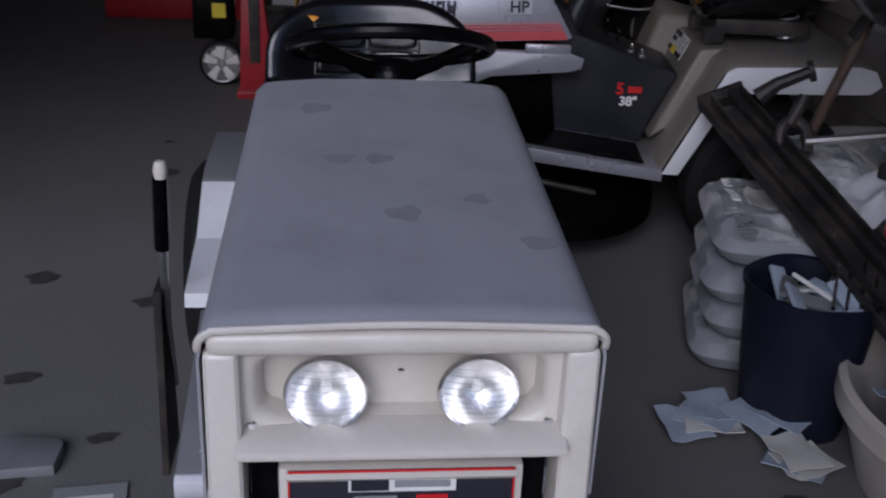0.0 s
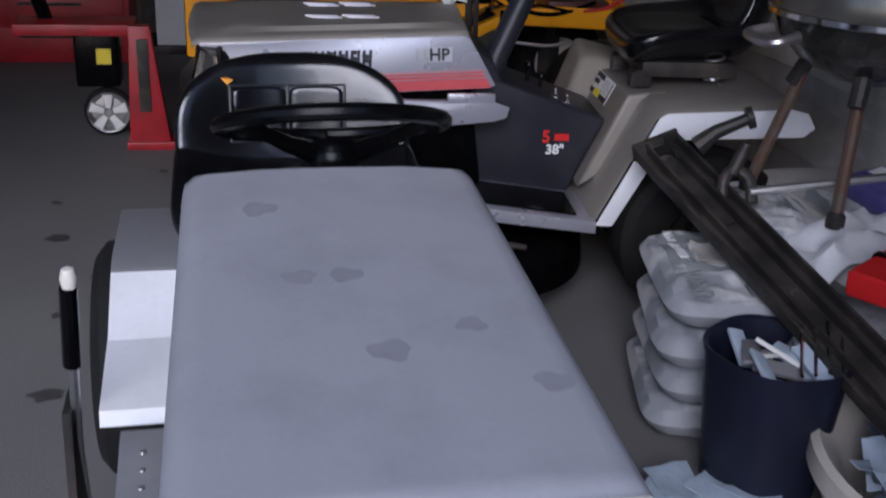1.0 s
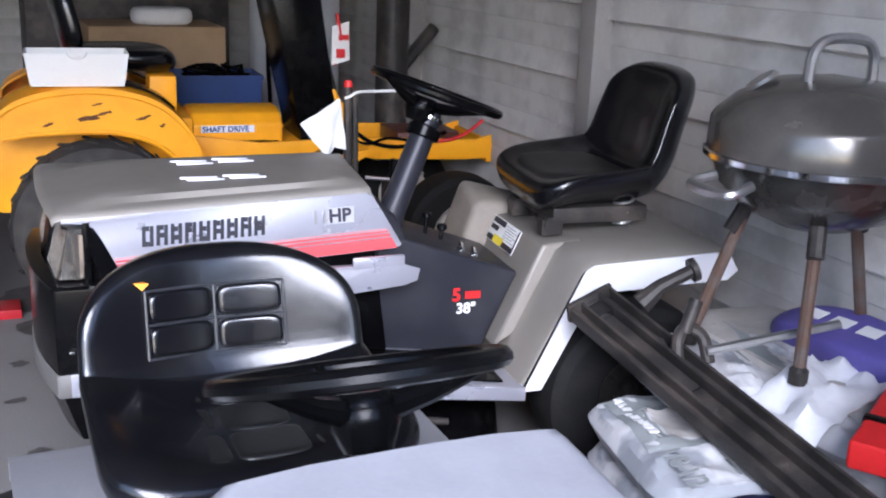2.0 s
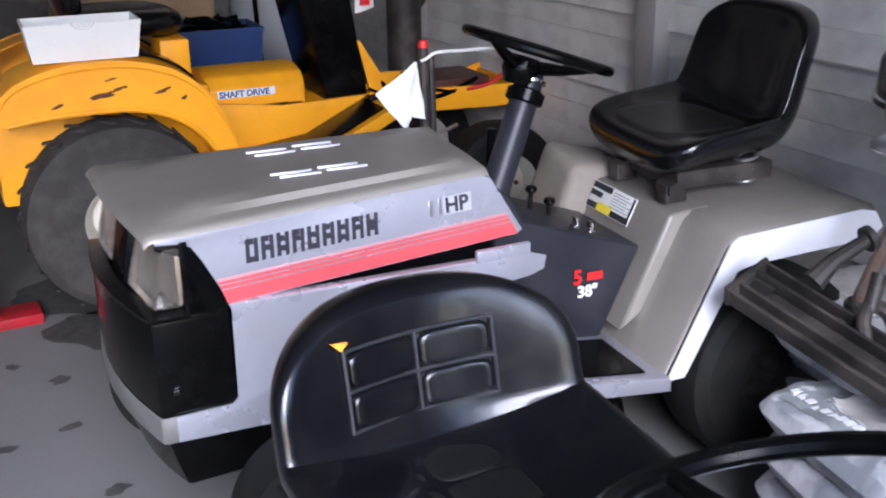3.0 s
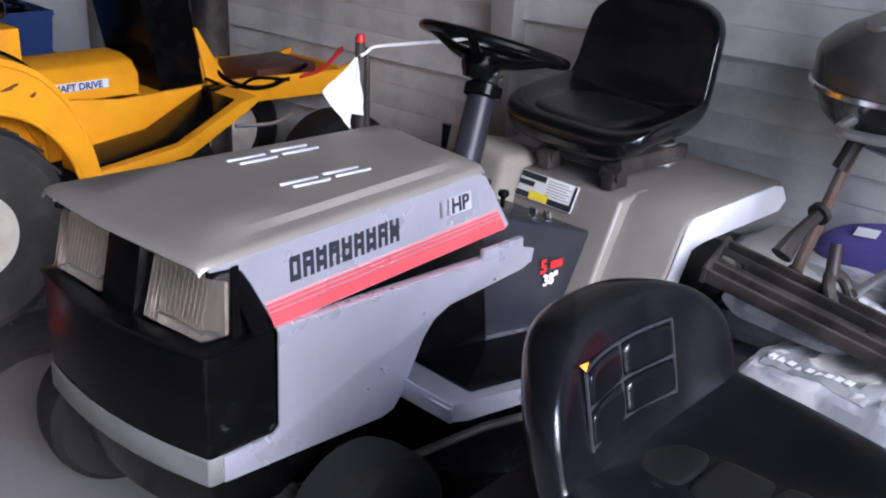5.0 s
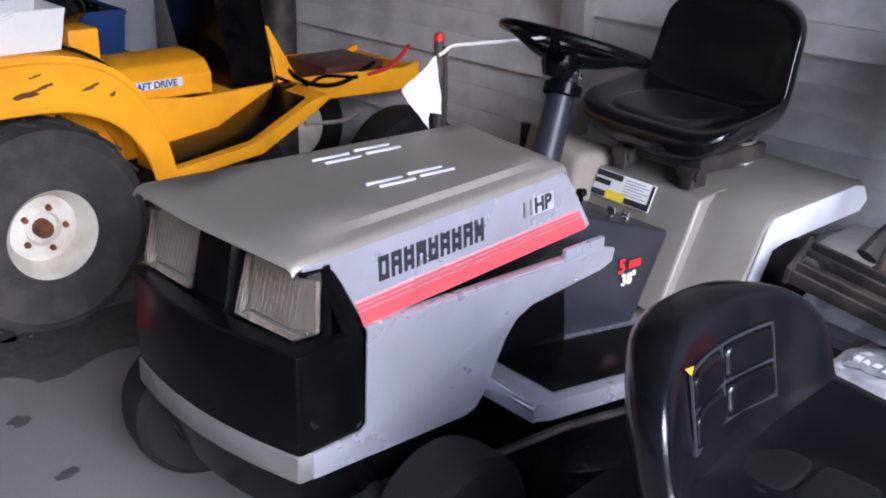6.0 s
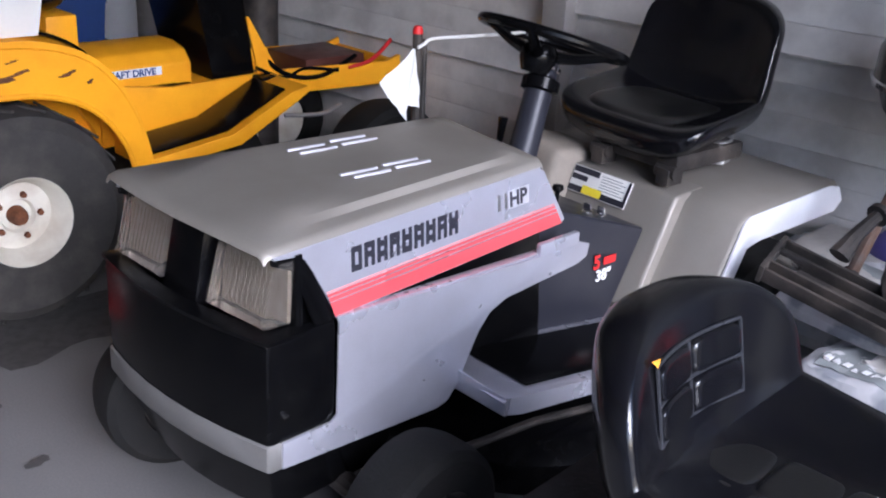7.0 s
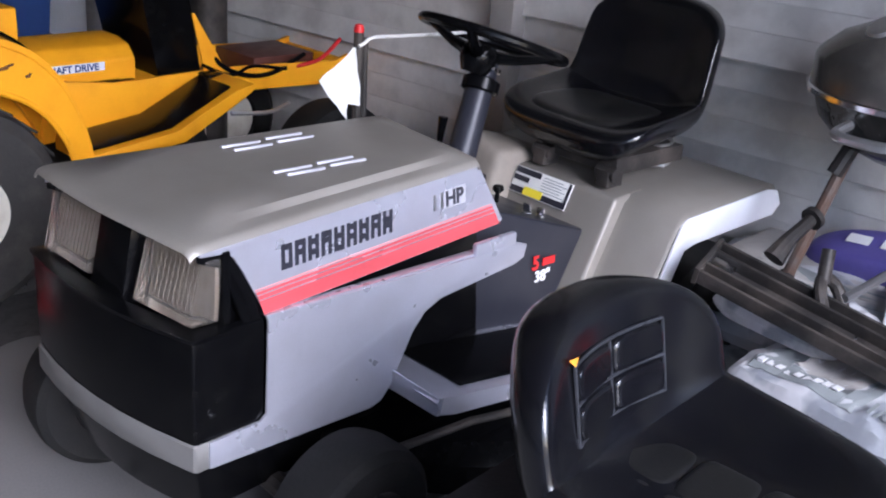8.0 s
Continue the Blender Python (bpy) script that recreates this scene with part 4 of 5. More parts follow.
for x in (-0.124, -0.007, 0.109):
    piping((x, 0.116), (x, 0.230))
for y in (0.116, 0.173, 0.230):
    piping((-0.124, y), (0.109, y))
for i in range(3):
    for j in range(3):
        b = pad(0.115, 0.095, 0.012, 6, 6)
        part("cushion_panel", moved(b, rot_to((-0.09 + 0.12 * i, 0.46 + 0.1 * j, 0.6585), (0, -0.02, 1), (1, 0, 0))), dustvinyl, seat_a)
bm = bmesh.new()
lf = [bm.verts.new(MB @ Vector(p)) for p in ((-0.142, 0.246, 0.092), (-0.128, 0.232, 0.092), (-0.116, 0.243, 0.090), (-0.128, 0.248, 0.100))]
bm.faces.new(lf)
leaf = tagged(part("leaf", bm, orange), "small dry orange leaf lying on the seat back", "leaf")
leaf.matrix_basis = TA @ SEAT_AT
part("seat_bracket", box((-0.12, 0.40, 0.54), (0.14, 0.72, 0.59), 0.008), blacksteel, seat_a)
part("steering_column", tube([(0.02, 0.06, 0.60), (0.02, 0.125, 0.77), (0.02, 0.148, 0.83)], [0.03, 0.022, 0.02], 12), blacksteel, grey_tractor)
part("dash", hull8([(-0.17, 0.0, 0.5), (0.17, 0.0, 0.5), (0.15, 0.14, 0.5), (-0.15, 0.14, 0.5)], [(-0.17, 0.0, 0.84), (0.17, 0.0, 0.84), (0.14, 0.09, 0.76), (-0.14, 0.09, 0.76)], 0.015), blackp, grey_tractor)
steering_wheel(grey_tractor, (0.02, 0.172, 0.893), (0, 0.363, 0.932), 0.165, blackp, blackp)
lev = part("lift_lever", tube([(-0.385, 0.28, 0.20), (-0.375, 0.19, 0.38), (-0.355, 0.09, 0.60)], [0.009, 0.008, 0.008], 8), steel, grey_tractor, "steel lever with black grip and cream knob")
lev.matrix_local = Matrix.Translation((-0.011, 0.018, -0.025))
part("grip", tube([(-0.358, 0.10, 0.575), (-0.347, 0.06, 0.715)], [0.014, 0.013], 10), blackp, lev)
part("knob", revolve([(0, 0.018), (0.009, 0.014), (0.0125, 0), (0.010, -0.014), (0, -0.018)], 16, m=Matrix.Translation((-0.345, 0.055, 0.732))), cream, lev)
part("lever_plate", hull8([(-0.40, 0.16, 0.06), (-0.385, 0.16, 0.06), (-0.385, 0.30, 0.06), (-0.40, 0.30, 0.06)], [(-0.385, 0.12, 0.48), (-0.37, 0.12, 0.48), (-0.37, 0.20, 0.48), (-0.385, 0.20, 0.48)], 0.004), blacksteel, lev)
part("chassis", box((-0.12, -0.65, 0.2), (0.12, 1.0, 0.32), 0.01), blackp, grey_tractor)
part("front_axle", tube([(-0.34, -0.42, 0.19), (0.34, -0.42, 0.19)], 0.025, 10), blacksteel, grey_tractor)
for s in (-1, 1):
    wheel("rear_wheel", grey_tractor, rot_to((s * 0.30, 0.72, 0.25), (s, 0, 0), (0, 1, 0)), 0.25, 0.2, 0.11, rubber, blacksteel)
    wheel("front_wheel", grey_tractor, rot_to((s * 0.30, -0.42, 0.18), (s, 0, 0), (0, 1, 0)), 0.18, 0.14, 0.085, rubber, whiterim)

# ---- the yellow tractor ----
TY = Matrix.Translation((0.26, 1.93, 0.0)) @ Matrix.Rotation(radians(-3), 4, 'Z')
yt = thing("garden_tractor", TY, "yellow garden tractor stripped of its hood, rust-scratched, with black seat", "garden tractor", "tractors under the carport")
OUTER = [(-0.345, 0.675), (-0.335, 0.75), (-0.27, 0.805), (-0.13, 0.842), (0.05, 0.842), (0.2, 0.80), (0.30, 0.715), (0.365, 0.60), (0.40, 0.48), (0.415, 0.395)]
INNER = [(0.352, 0.395), (0.325, 0.49), (0.27, 0.58), (0.19, 0.645), (0.07, 0.685), (-0.08, 0.692), (-0.2, 0.688), (-0.27, 0.68), (-0.32, 0.672)]
ROUND = [(p.x, p.z) for p in smooth_path([(u, 0, z) for u, z in OUTER], 4)]
ARCH = [(p.x, p.z) for p in smooth_path([(u, 0, z) for u, z in INNER], 4)]
for s in (-1, 1):
    crown = sheet([[(p[0], s * v, p[1] - d) for v, d in ((0.20, -0.006), (0.30, -0.004), (0.41, 0.0), (0.438, 0.006), (0.452, 0.022))] for p in ROUND], 0.006)
    fd = part("fender", crown, yellow, yt, "yellow fender with rusty scratches", angle=50)
    part("fender_side", prism(ROUND + ARCH, "y", *sorted((s * 0.440, s * 0.449)), 0.0), yellow, fd)
    part("arch_lip", tube(smooth_path([(p[0], s * 0.447, p[1]) for p in INNER], 5), 0.009, 8), yellow, fd)
    part("inner_guard", sheet([[(p[0], s * v, p[1] + 0.01) for v in (0.20, 0.24)] for p in INNER[::-1]], 0.006), yellow, fd)
    for k, (u, z, a, b_) in enumerate(((-0.03, 0.742, 0.05, 0.009), (0.02, 0.757, 0.03, 0.007), (0.155, 0.74, 0.03, 0.008), (-0.17, 0.72, 0.025, 0.007), (0.22, 0.71, 0.012, 0.007), (0.0, 0.79, 0.02, 0.004))):
        rg = random.Random(k + 10)
        bm = bmesh.new()
        vs = []
        for i in range(14):
            an = 2 * math.pi * i / 14
            q = rg.uniform(0.5, 1.2)
            vs.append(bm.verts.new((u + a * q * math.cos(an), s * 0.4505, z + b_ * q * math.sin(an) + 0.2 * a * math.cos(an))))
        bm.faces.new(vs)
        part("rust_scratch", bm, rust, fd)
    part("fender_pad", sheet([[(p[0], s * v, p[1] + 0.016) for v in (0.2, 0.33, 0.34)] for p in [q for q in ROUND if 0.07 < q[0] < 0.30]], 0.008), blackp, fd)
    foot = part("footboard", prism([(0.40, 0.44), (0.70, 0.475), (0.93, 0.585), (1.0, 0.60), (1.01, 0.585), (0.955, 0.55), (0.73, 0.435), (0.40, 0.40)], "y", *sorted((s * 0.2, s * 0.445)), 0.004), yellow, yt, "yellow footboard with black grip mat")
    part("foot_mat", prism([(0.42, 0.445), (0.695, 0.478), (0.925, 0.588), (0.922, 0.595), (0.69, 0.486), (0.42, 0.453)], "y", *sorted((s * 0.225, s * 0.415)), 0.002), blackp, foot)
    part("side_frame", prism([(0.36, 0.42), (0.36, 0.625), (0.62, 0.592), (0.95, 0.60), (1.10, 0.60), (1.55, 0.58), (1.62, 0.60), (1.62, 0.50), (1.50, 0.495), (1.10, 0.51), (1.0, 0.53), (0.85, 0.46)], "y", *sorted((s * 0.185, s * 0.205)), 0.004), yellow, yt, "yellow frame rail")
    wheel("rear_wheel", yt, rot_to((0.0, s * 0.33, 0.32), (0, s, 0), (1, 0, 0)), 0.32, 0.24, 0.132, mudtyre, whiterim, lugs=22)
    wheel("front_wheel", yt, rot_to((1.40, s * 0.38, 0.24), (0, s, 0), (1, 0, 0)), 0.24, 0.18, 0.125, rubber, whiterim)
part("rear_body", box((-0.36, -0.21, 0.35), (0.36, 0.21, 0.70), 0.02), yellow, yt)
tunnel = part("tunnel", prism([(-0.16, 0.55), (-0.16, 0.66), (-0.12, 0.70), (-0.05, 0.715), (0.05, 0.715), (0.12, 0.70), (0.16, 0.66), (0.16, 0.55)], "x", 0.36, 0.72, 0.012, 3), yellow, yt, "yellow transmission tunnel")
part("tunnel_step", box((0.36, -0.185, 0.50), (1.0, 0.185, 0.588), 0.006), yellow, yt)
part("step_pad", box((0.47, -0.183, 0.589), (0.70, -0.165, 0.595), 0.002), blackp, yt)
lettering("SHAFT DRIVE", 0.031, bluep, tunnel, rot_to((0.40, -0.1625, 0.632), (0, -1, 0.05), (1, 0, 0)), "drive_lettering")
part("lettering_band", box((0.395, -0.1615, 0.629), (0.605, -0.1605, 0.657), 0), whitepaint, tunnel)
part("tunnel_pad", prism([(0.45, 0.590), (0.66, 0.590), (0.65, 0.597), (0.46, 0.597)], "y", -0.184, -0.164, 0.001), blackp, tunnel)
dash = part("dash_panel", hull8([(0.80, -0.17, 0.56), (0.96, -0.19, 0.56), (0.96, 0.19, 0.56), (0.80, 0.17, 0.56)], [(0.66, -0.19, 1.22), (0.86, -0.19, 1.22), (0.86, 0.19, 1.22), (0.66, 0.19, 1.22)], 0.015), blackp, yt, "tall black dash panel")
for s in (-1, 1):
    part("dash_strut", hull8([(0.97, s * 0.20, 0.56), (1.07, s * 0.20, 0.56), (1.07, s * 0.19, 0.56), (0.97, s * 0.19, 0.56)], [(0.915, s * 0.20, 0.80), (0.925, s * 0.20, 0.80), (0.925, s * 0.19, 0.80), (0.915, s * 0.19, 0.80)], 0.002), yellow, yt, "yellow dash strut")
part("front_cross", box((1.60, -0.2, 0.48), (1.625, 0.2, 0.575), 0.004), yellow, yt)
part("tray", box((1.1, -0.185, 0.50), (1.6, 0.185, 0.51), 0.002), blacksteel, yt)
part("battery", box((1.22, -0.13, 0.51), (1.50, 0.13, 0.605), 0.008), brownbat, yt, "dark red-brown battery")
part("cable", tube(smooth_path([(0.97, -0.16, 0.72), (1.02, -0.2, 0.62), (1.12, -0.215, 0.57), (1.25, -0.21, 0.565), (1.42, -0.17, 0.61)], 8), 0.009, 8), blackp, yt, "black cable")
part("cable", tube(smooth_path([(1.36, -0.2, 0.575), (1.45, -0.21, 0.59), (1.52, -0.2, 0.62), (1.58, -0.19, 0.66)], 8), 0.008, 8), brightred, yt, "red battery cable")
part("cable", tube(smooth_path([(0.93, -0.2, 1.1), (0.94, -0.21, 1.0), (0.92, -0.205, 0.9)], 8), 0.008, 8), brightred, yt, "red cable")
part("cable", tube(smooth_path([(0.95, -0.2, 0.62), (1.05, -0.23, 0.58), (1.15, -0.22, 0.60), (1.30, -0.22, 0.575)], 8), 0.006, 8), blackp, yt)
tag = part("hang_tag", sheet([[(0.905 + 0.075 * a, -0.212 - 0.012 * math.sin(3 * a + 2 * b), 0.90 + 0.15 * b + 0.02 * a) for a in (0, 0.3, 0.6, 1)] for b in (0, 0.25, 0.5, 0.75, 1)], 0.002), whitep, yt, "white and red paper tag")
part("tag_mark", box((0.92, -0.237, 0.93), (0.955, -0.228, 0.965), 0.001), brightred, tag)
part("tag_mark", box((0.93, -0.237, 1.0), (0.97, -0.228, 1.02), 0.001), brightred, tag)
part("pedal", box((0.93, -0.27, 0.555), (1.0, -0.2, 0.60), 0.01), blackp, yt)
part("tow_bar", tube(smooth_path([(1.05, -0.23, 0.44), (1.2, -0.25, 0.43), (1.3, -0.24, 0.45)], 6), 0.008, 8), steel, yt)
part("seat_riser", box((0.20, -0.22, 0.70), (0.30, -0.05, 0.86), 0.01), yellow, yt)
seat_y = part("seat", moved(pad(0.44, 0.42, 0.08, 3, 3.5, 0.02), rot_to((-0.10, 0, 0.86), (0, 0, 1), (0, -1, 0))), vinyl, yt, "black tractor seat", angle=60)
part("backrest", moved(pad(0.44, 0.30, 0.07, 3, 4, 0.03, 0.1), rot_to((-0.10, 0, 0.92), (0.97, 0, 0.22), (0, 1, 0))), vinyl, seat_y, angle=60)
part("steering_column", tube([(1.0, 0.0, 0.6), (0.83, 0, 1.25)], 0.03, 10), blacksteel, yt)

# ---- loose things ----
def tray_box():
    t = thing("plastic_tub", Matrix.Translation((0.185, 1.62, 0.848)) @ Matrix.Rotation(radians(-4), 4, 'Z'), "white plastic tub standing on the yellow fender", "tub")
    w, d, h = 0.17, 0.10, 0.115
    rows = []
    for k, z in ((0.9, 0.0), (0.94, 0.04), (1.0, h), (1.03, h), (1.03, h - 0.012)):
        rows.append([(w * k * a, d * k * b, z) for a, b in ((-1, -1), (0, -1), (1, -1), (1, 1), (0, 1), (-1, 1), (-1, -1))])
    bm = sheet(rows, 0.004)
    part("body", bm, whitep, t)
    part("base", box((-w * 0.89, -d * 0.89, 0.0), (w * 0.89, d * 0.89, 0.006), 0.002), whitep, t)
    part("handle", tube([(0.0 + 0.03 * math.cos(a), -d - 0.004, h + 0.006 - 0.022 * math.sin(a)) for a in [math.pi * i / 10 for i in range(11)]], 0.006, 8), whitep, t)


tray_box()


def crate():
    c = thing("plastic_crate", Matrix.Translation((0.885, 2.64, 0.56)) @ Matrix.Rotation(radians(-4), 4, 'Z'), "open blue plastic crate full of black cables", "crate")
    part("body", sheet([[(0.2 * k * a, 0.14 * k * b, z) for a, b in ((-1, -1), (1, -1), (1, 1), (-1, 1), (-1, -1))] for k, z in ((0.93, 0.0), (1.0, 0.2), (1.04, 0.2), (1.04, 0.18))], 0.005), bluep, c)
    part("base", box((-0.18, -0.13, 0), (0.18, 0.13, 0.006), 0), bluep, c)
    rg = random.Random(4)
    for i in range(9):
        pts = [(rg.uniform(-0.16, 0.16), rg.uniform(-0.1, 0.1), 0.17 + rg.uniform(0, 0.07)) for _ in range(5)]
        part("cable", tube(smooth_path(pts, 6), 0.007, 6), blackp, c)


crate()
solid("storage_box", box((0.6, 2.46, 0), (1.18, 2.82, 0.56), 0.01), blacksteel, "dark box holding up the blue crate", "box")
solid("white_drum", revolve([(0, 0), (0.24, 0), (0.25, 0.02), (0.25, 1.30), (0.235, 1.33), (0, 1.34)], 40), whitepaint, "tall white painted drum by the end wall", "drum", Matrix.Translation((1.52, 3.5, 0)))
solid("hanging_strap", tube(smooth_path([(1.30, 3.16, 1.5), (1.34, 3.16, 1.4), (1.29, 3.16, 1.25), (1.35, 3.17, 1.1), (1.31, 3.17, 0.95), (1.28, 3.17, 0.8), (1.32, 3.17, 0.0)], 8), 0.012, 8), blackp, "black rubber strap hanging beside the white drum", "strap")
solid("stove_pipe", revolve([(0, 0), (0.09, 0), (0.09, 0.03), (0.075, 0.05), (0.075, 1.75), (0, 1.76)], 28), blacksteel, "dark steel pipe standing upright by the wall", "pipe", Matrix.Translation((1.62, 2.22, 0)))
solid("pipe_brace", tube([(1.66, 2.24, 0.80), (1.86, 2.30, 1.0)], 0.03, 8), blacksteel, "dark slanted brace between pipe and wall", "brace")
solid("cardboard_box", box((0.35, 2.9, 0), (1.0, 3.4, 0.95), 0.012), brownpaper, "brown cardboard box in the shade", "box")
solid("dark_cabinet", box((0.1, 3.5, 0), (1.15, 4.1, 1.3), 0.012), blacksteel, "dark cabinet against the end wall", "cabinet")
solid("rag", pad(0.3, 0.22, 0.08, 2.4, 2.4), paper, "crumpled pale rag lying on the cardboard box", "rag", rot_to((0.72, 2.98, 0.95), (0, 0, 1), (1, 0, 0)))

# stake with folded paper and cord
stake = thing("stake", Matrix.Translation((0.837, 0.522, 0.0)), "grey metal stake with a red cap", "stake")
part("shaft", tube([(0.005, -0.01, 0.0), (0, 0, 0.967)], 0.013, 10), blacksteel, stake)
part("shaft", tube([(0.035, -0.005, 0.0), (0.022, 0.0, 0.95)], 0.009, 10), blacksteel, stake)
part("cap", revolve([(0, 0.988), (0.010, 0.985), (0.0135, 0.975), (0.0135, 0.967)], 12), brightred, stake)
cord = solid("cord", tube(smooth_path([(0.82, 0.502, 0.937), (0.837, 0.502, 0.942), (0.862, 0.497, 0.955), (0.915, 0.455, 0.962), (1.0, 0.37, 0.975), (1.02, 0.33, 0.985)], 8), 0.0045, 6), whitep, "white cord tied from the stake to the steering wheel", "cord")


def folded_paper():
    p = thing("folded_paper", Matrix.Translation((0.775, 0.507, 0.672)), "folded white paper sheet tied to the stake", "paper")

    def leafs(a, b, c, name, sag, material):
        a, b, c = Vector(a), Vector(b), Vector(c)
        rows = []
        for i in range(9):
            u = i / 8
            row = []
            for j in range(7):
                q = a.lerp(b.lerp(c, j / 6), 0.04 + 0.96 * u)
                row.append(q + Vector((0, -sag * math.sin(math.pi * u) * math.sin(math.pi * j / 6) - 0.010 * noise.noise(q * 26), 0.006 * noise.noise(q * 30))))
            rows.append(row)
        part(name, sheet(rows, 0.002), material, p)
    leafs((0.03, -0.012, 0.268), (-0.09, -0.01, 0.195), (-0.012, -0.03, 0.095), "outer_sheet", 0.012, paper)
    leafs((0.03, -0.014, 0.268), (-0.012, -0.03, 0.095), (0.018, 0.0, 0.125), "inner_sheet", -0.015, paper)
    leafs((0.03, -0.008, 0.268), (0.018, 0.0, 0.125), (0.05, -0.014, 0.115), "outer_fold", 0.008, paper)


folded_paper()

# red machine stand with a small wheel
jack = thing("engine_hoist", Matrix.Translation((-0.33, 1.80, 0)), "red painted steel hoist leg with a small spoked wheel", "hoist")
part("upright", hull8([(-0.02, -0.23, 0.0), (0.15, -0.23, 0.0), (0.15, -0.15, 0.0), (-0.02, -0.15, 0.0)], [(0.0, -0.22, 0.51), (0.085, -0.22, 0.51), (0.085, -0.16, 0.51), (0.0, -0.16, 0.51)], 0.006), redp, jack)
part("foot_plate", box((-0.03, -0.25, 0), (0.27, -0.12, 0.035), 0.005), redp, jack)
part("arm", box((-0.45, -0.17, 0.46), (0.02, 0.05, 0.505), 0.006), redp, jack)
part("slot_print", box((0.03, -0.235, 0.16), (0.075, -0.224, 0.46), 0.001), blacksteel, jack)
part("housing", box((-0.24, -0.05, 0.22), (-0.06, 0.10, 0.46), 0.015), blackp, jack)
part("label", box((-0.15, -0.054, 0.32), (-0.09, -0.0505, 0.385), 0), yellowlab, jack, "yellow label")
wj = wheel("small_wheel", jack, rot_to((-0.12, 0.0, 0.105), (0, -1, 0), (1, 0, 0)), 0.105, 0.06, 0.085, rubber, steel, spokes=5)
for i in range(5):
    a = 2 * math.pi * i / 5 + 0.3
    b = hull8([(0.02, -0.014, 0.022), (0.08, -0.024, 0.03), (0.08, 0.024, 0.03), (0.02, 0.014, 0.022)], [(0.02, -0.010, 0.032), (0.08, -0.02, 0.036), (0.08, 0.02, 0.036), (0.02, 0.010, 0.032)], 0.002)
    part("wheel_spoke", moved(b, Matrix.Rotation(a, 4, 'Z')), whitep, wj)
part("strap", tube([(-0.33, -0.02, 0.46), (-0.42, 0.05, 0.72), (-0.5, 0.1, 1.1)], 0.03, 8), blackp, jack)
cab = thing("tool_chest", Matrix.Translation((-0.85, 3.25, -0.045)), "dull red metal tool chest", "tool chest")
part("body", box((-0.45, 0, 0.05), (0.38, 0.5, 0.62), 0.012), redp, cab)
for i in range(3):
    d = part("drawer", box((-0.42, -0.012, 0.09 + 0.175 * i), (0.35, 0.0, 0.245 + 0.175 * i), 0.004), redp, cab)
    part("drawer_pull", tube([(-0.2, -0.025, 0.2 + 0.175 * i), (0.13, -0.025, 0.2 + 0.175 * i)], 0.008, 8), blacksteel, d)
rack = thing("wire_rack", Matrix.Translation((-0.62, 3.95, 0)), "white wire rack leaning in the shade", "rack")
for i in range(10):
    part("wire", tube([(-0.35, 0, 0.25 + 0.13 * i), (0.42, 0, 0.25 + 0.13 * i)], 0.006, 6), whitepaint, rack)
for x in (-0.35, 0.42):
    part("rack_upright", tube([(x, 0, 0), (x, 0, 1.6)], 0.01, 6), whitepaint, rack)

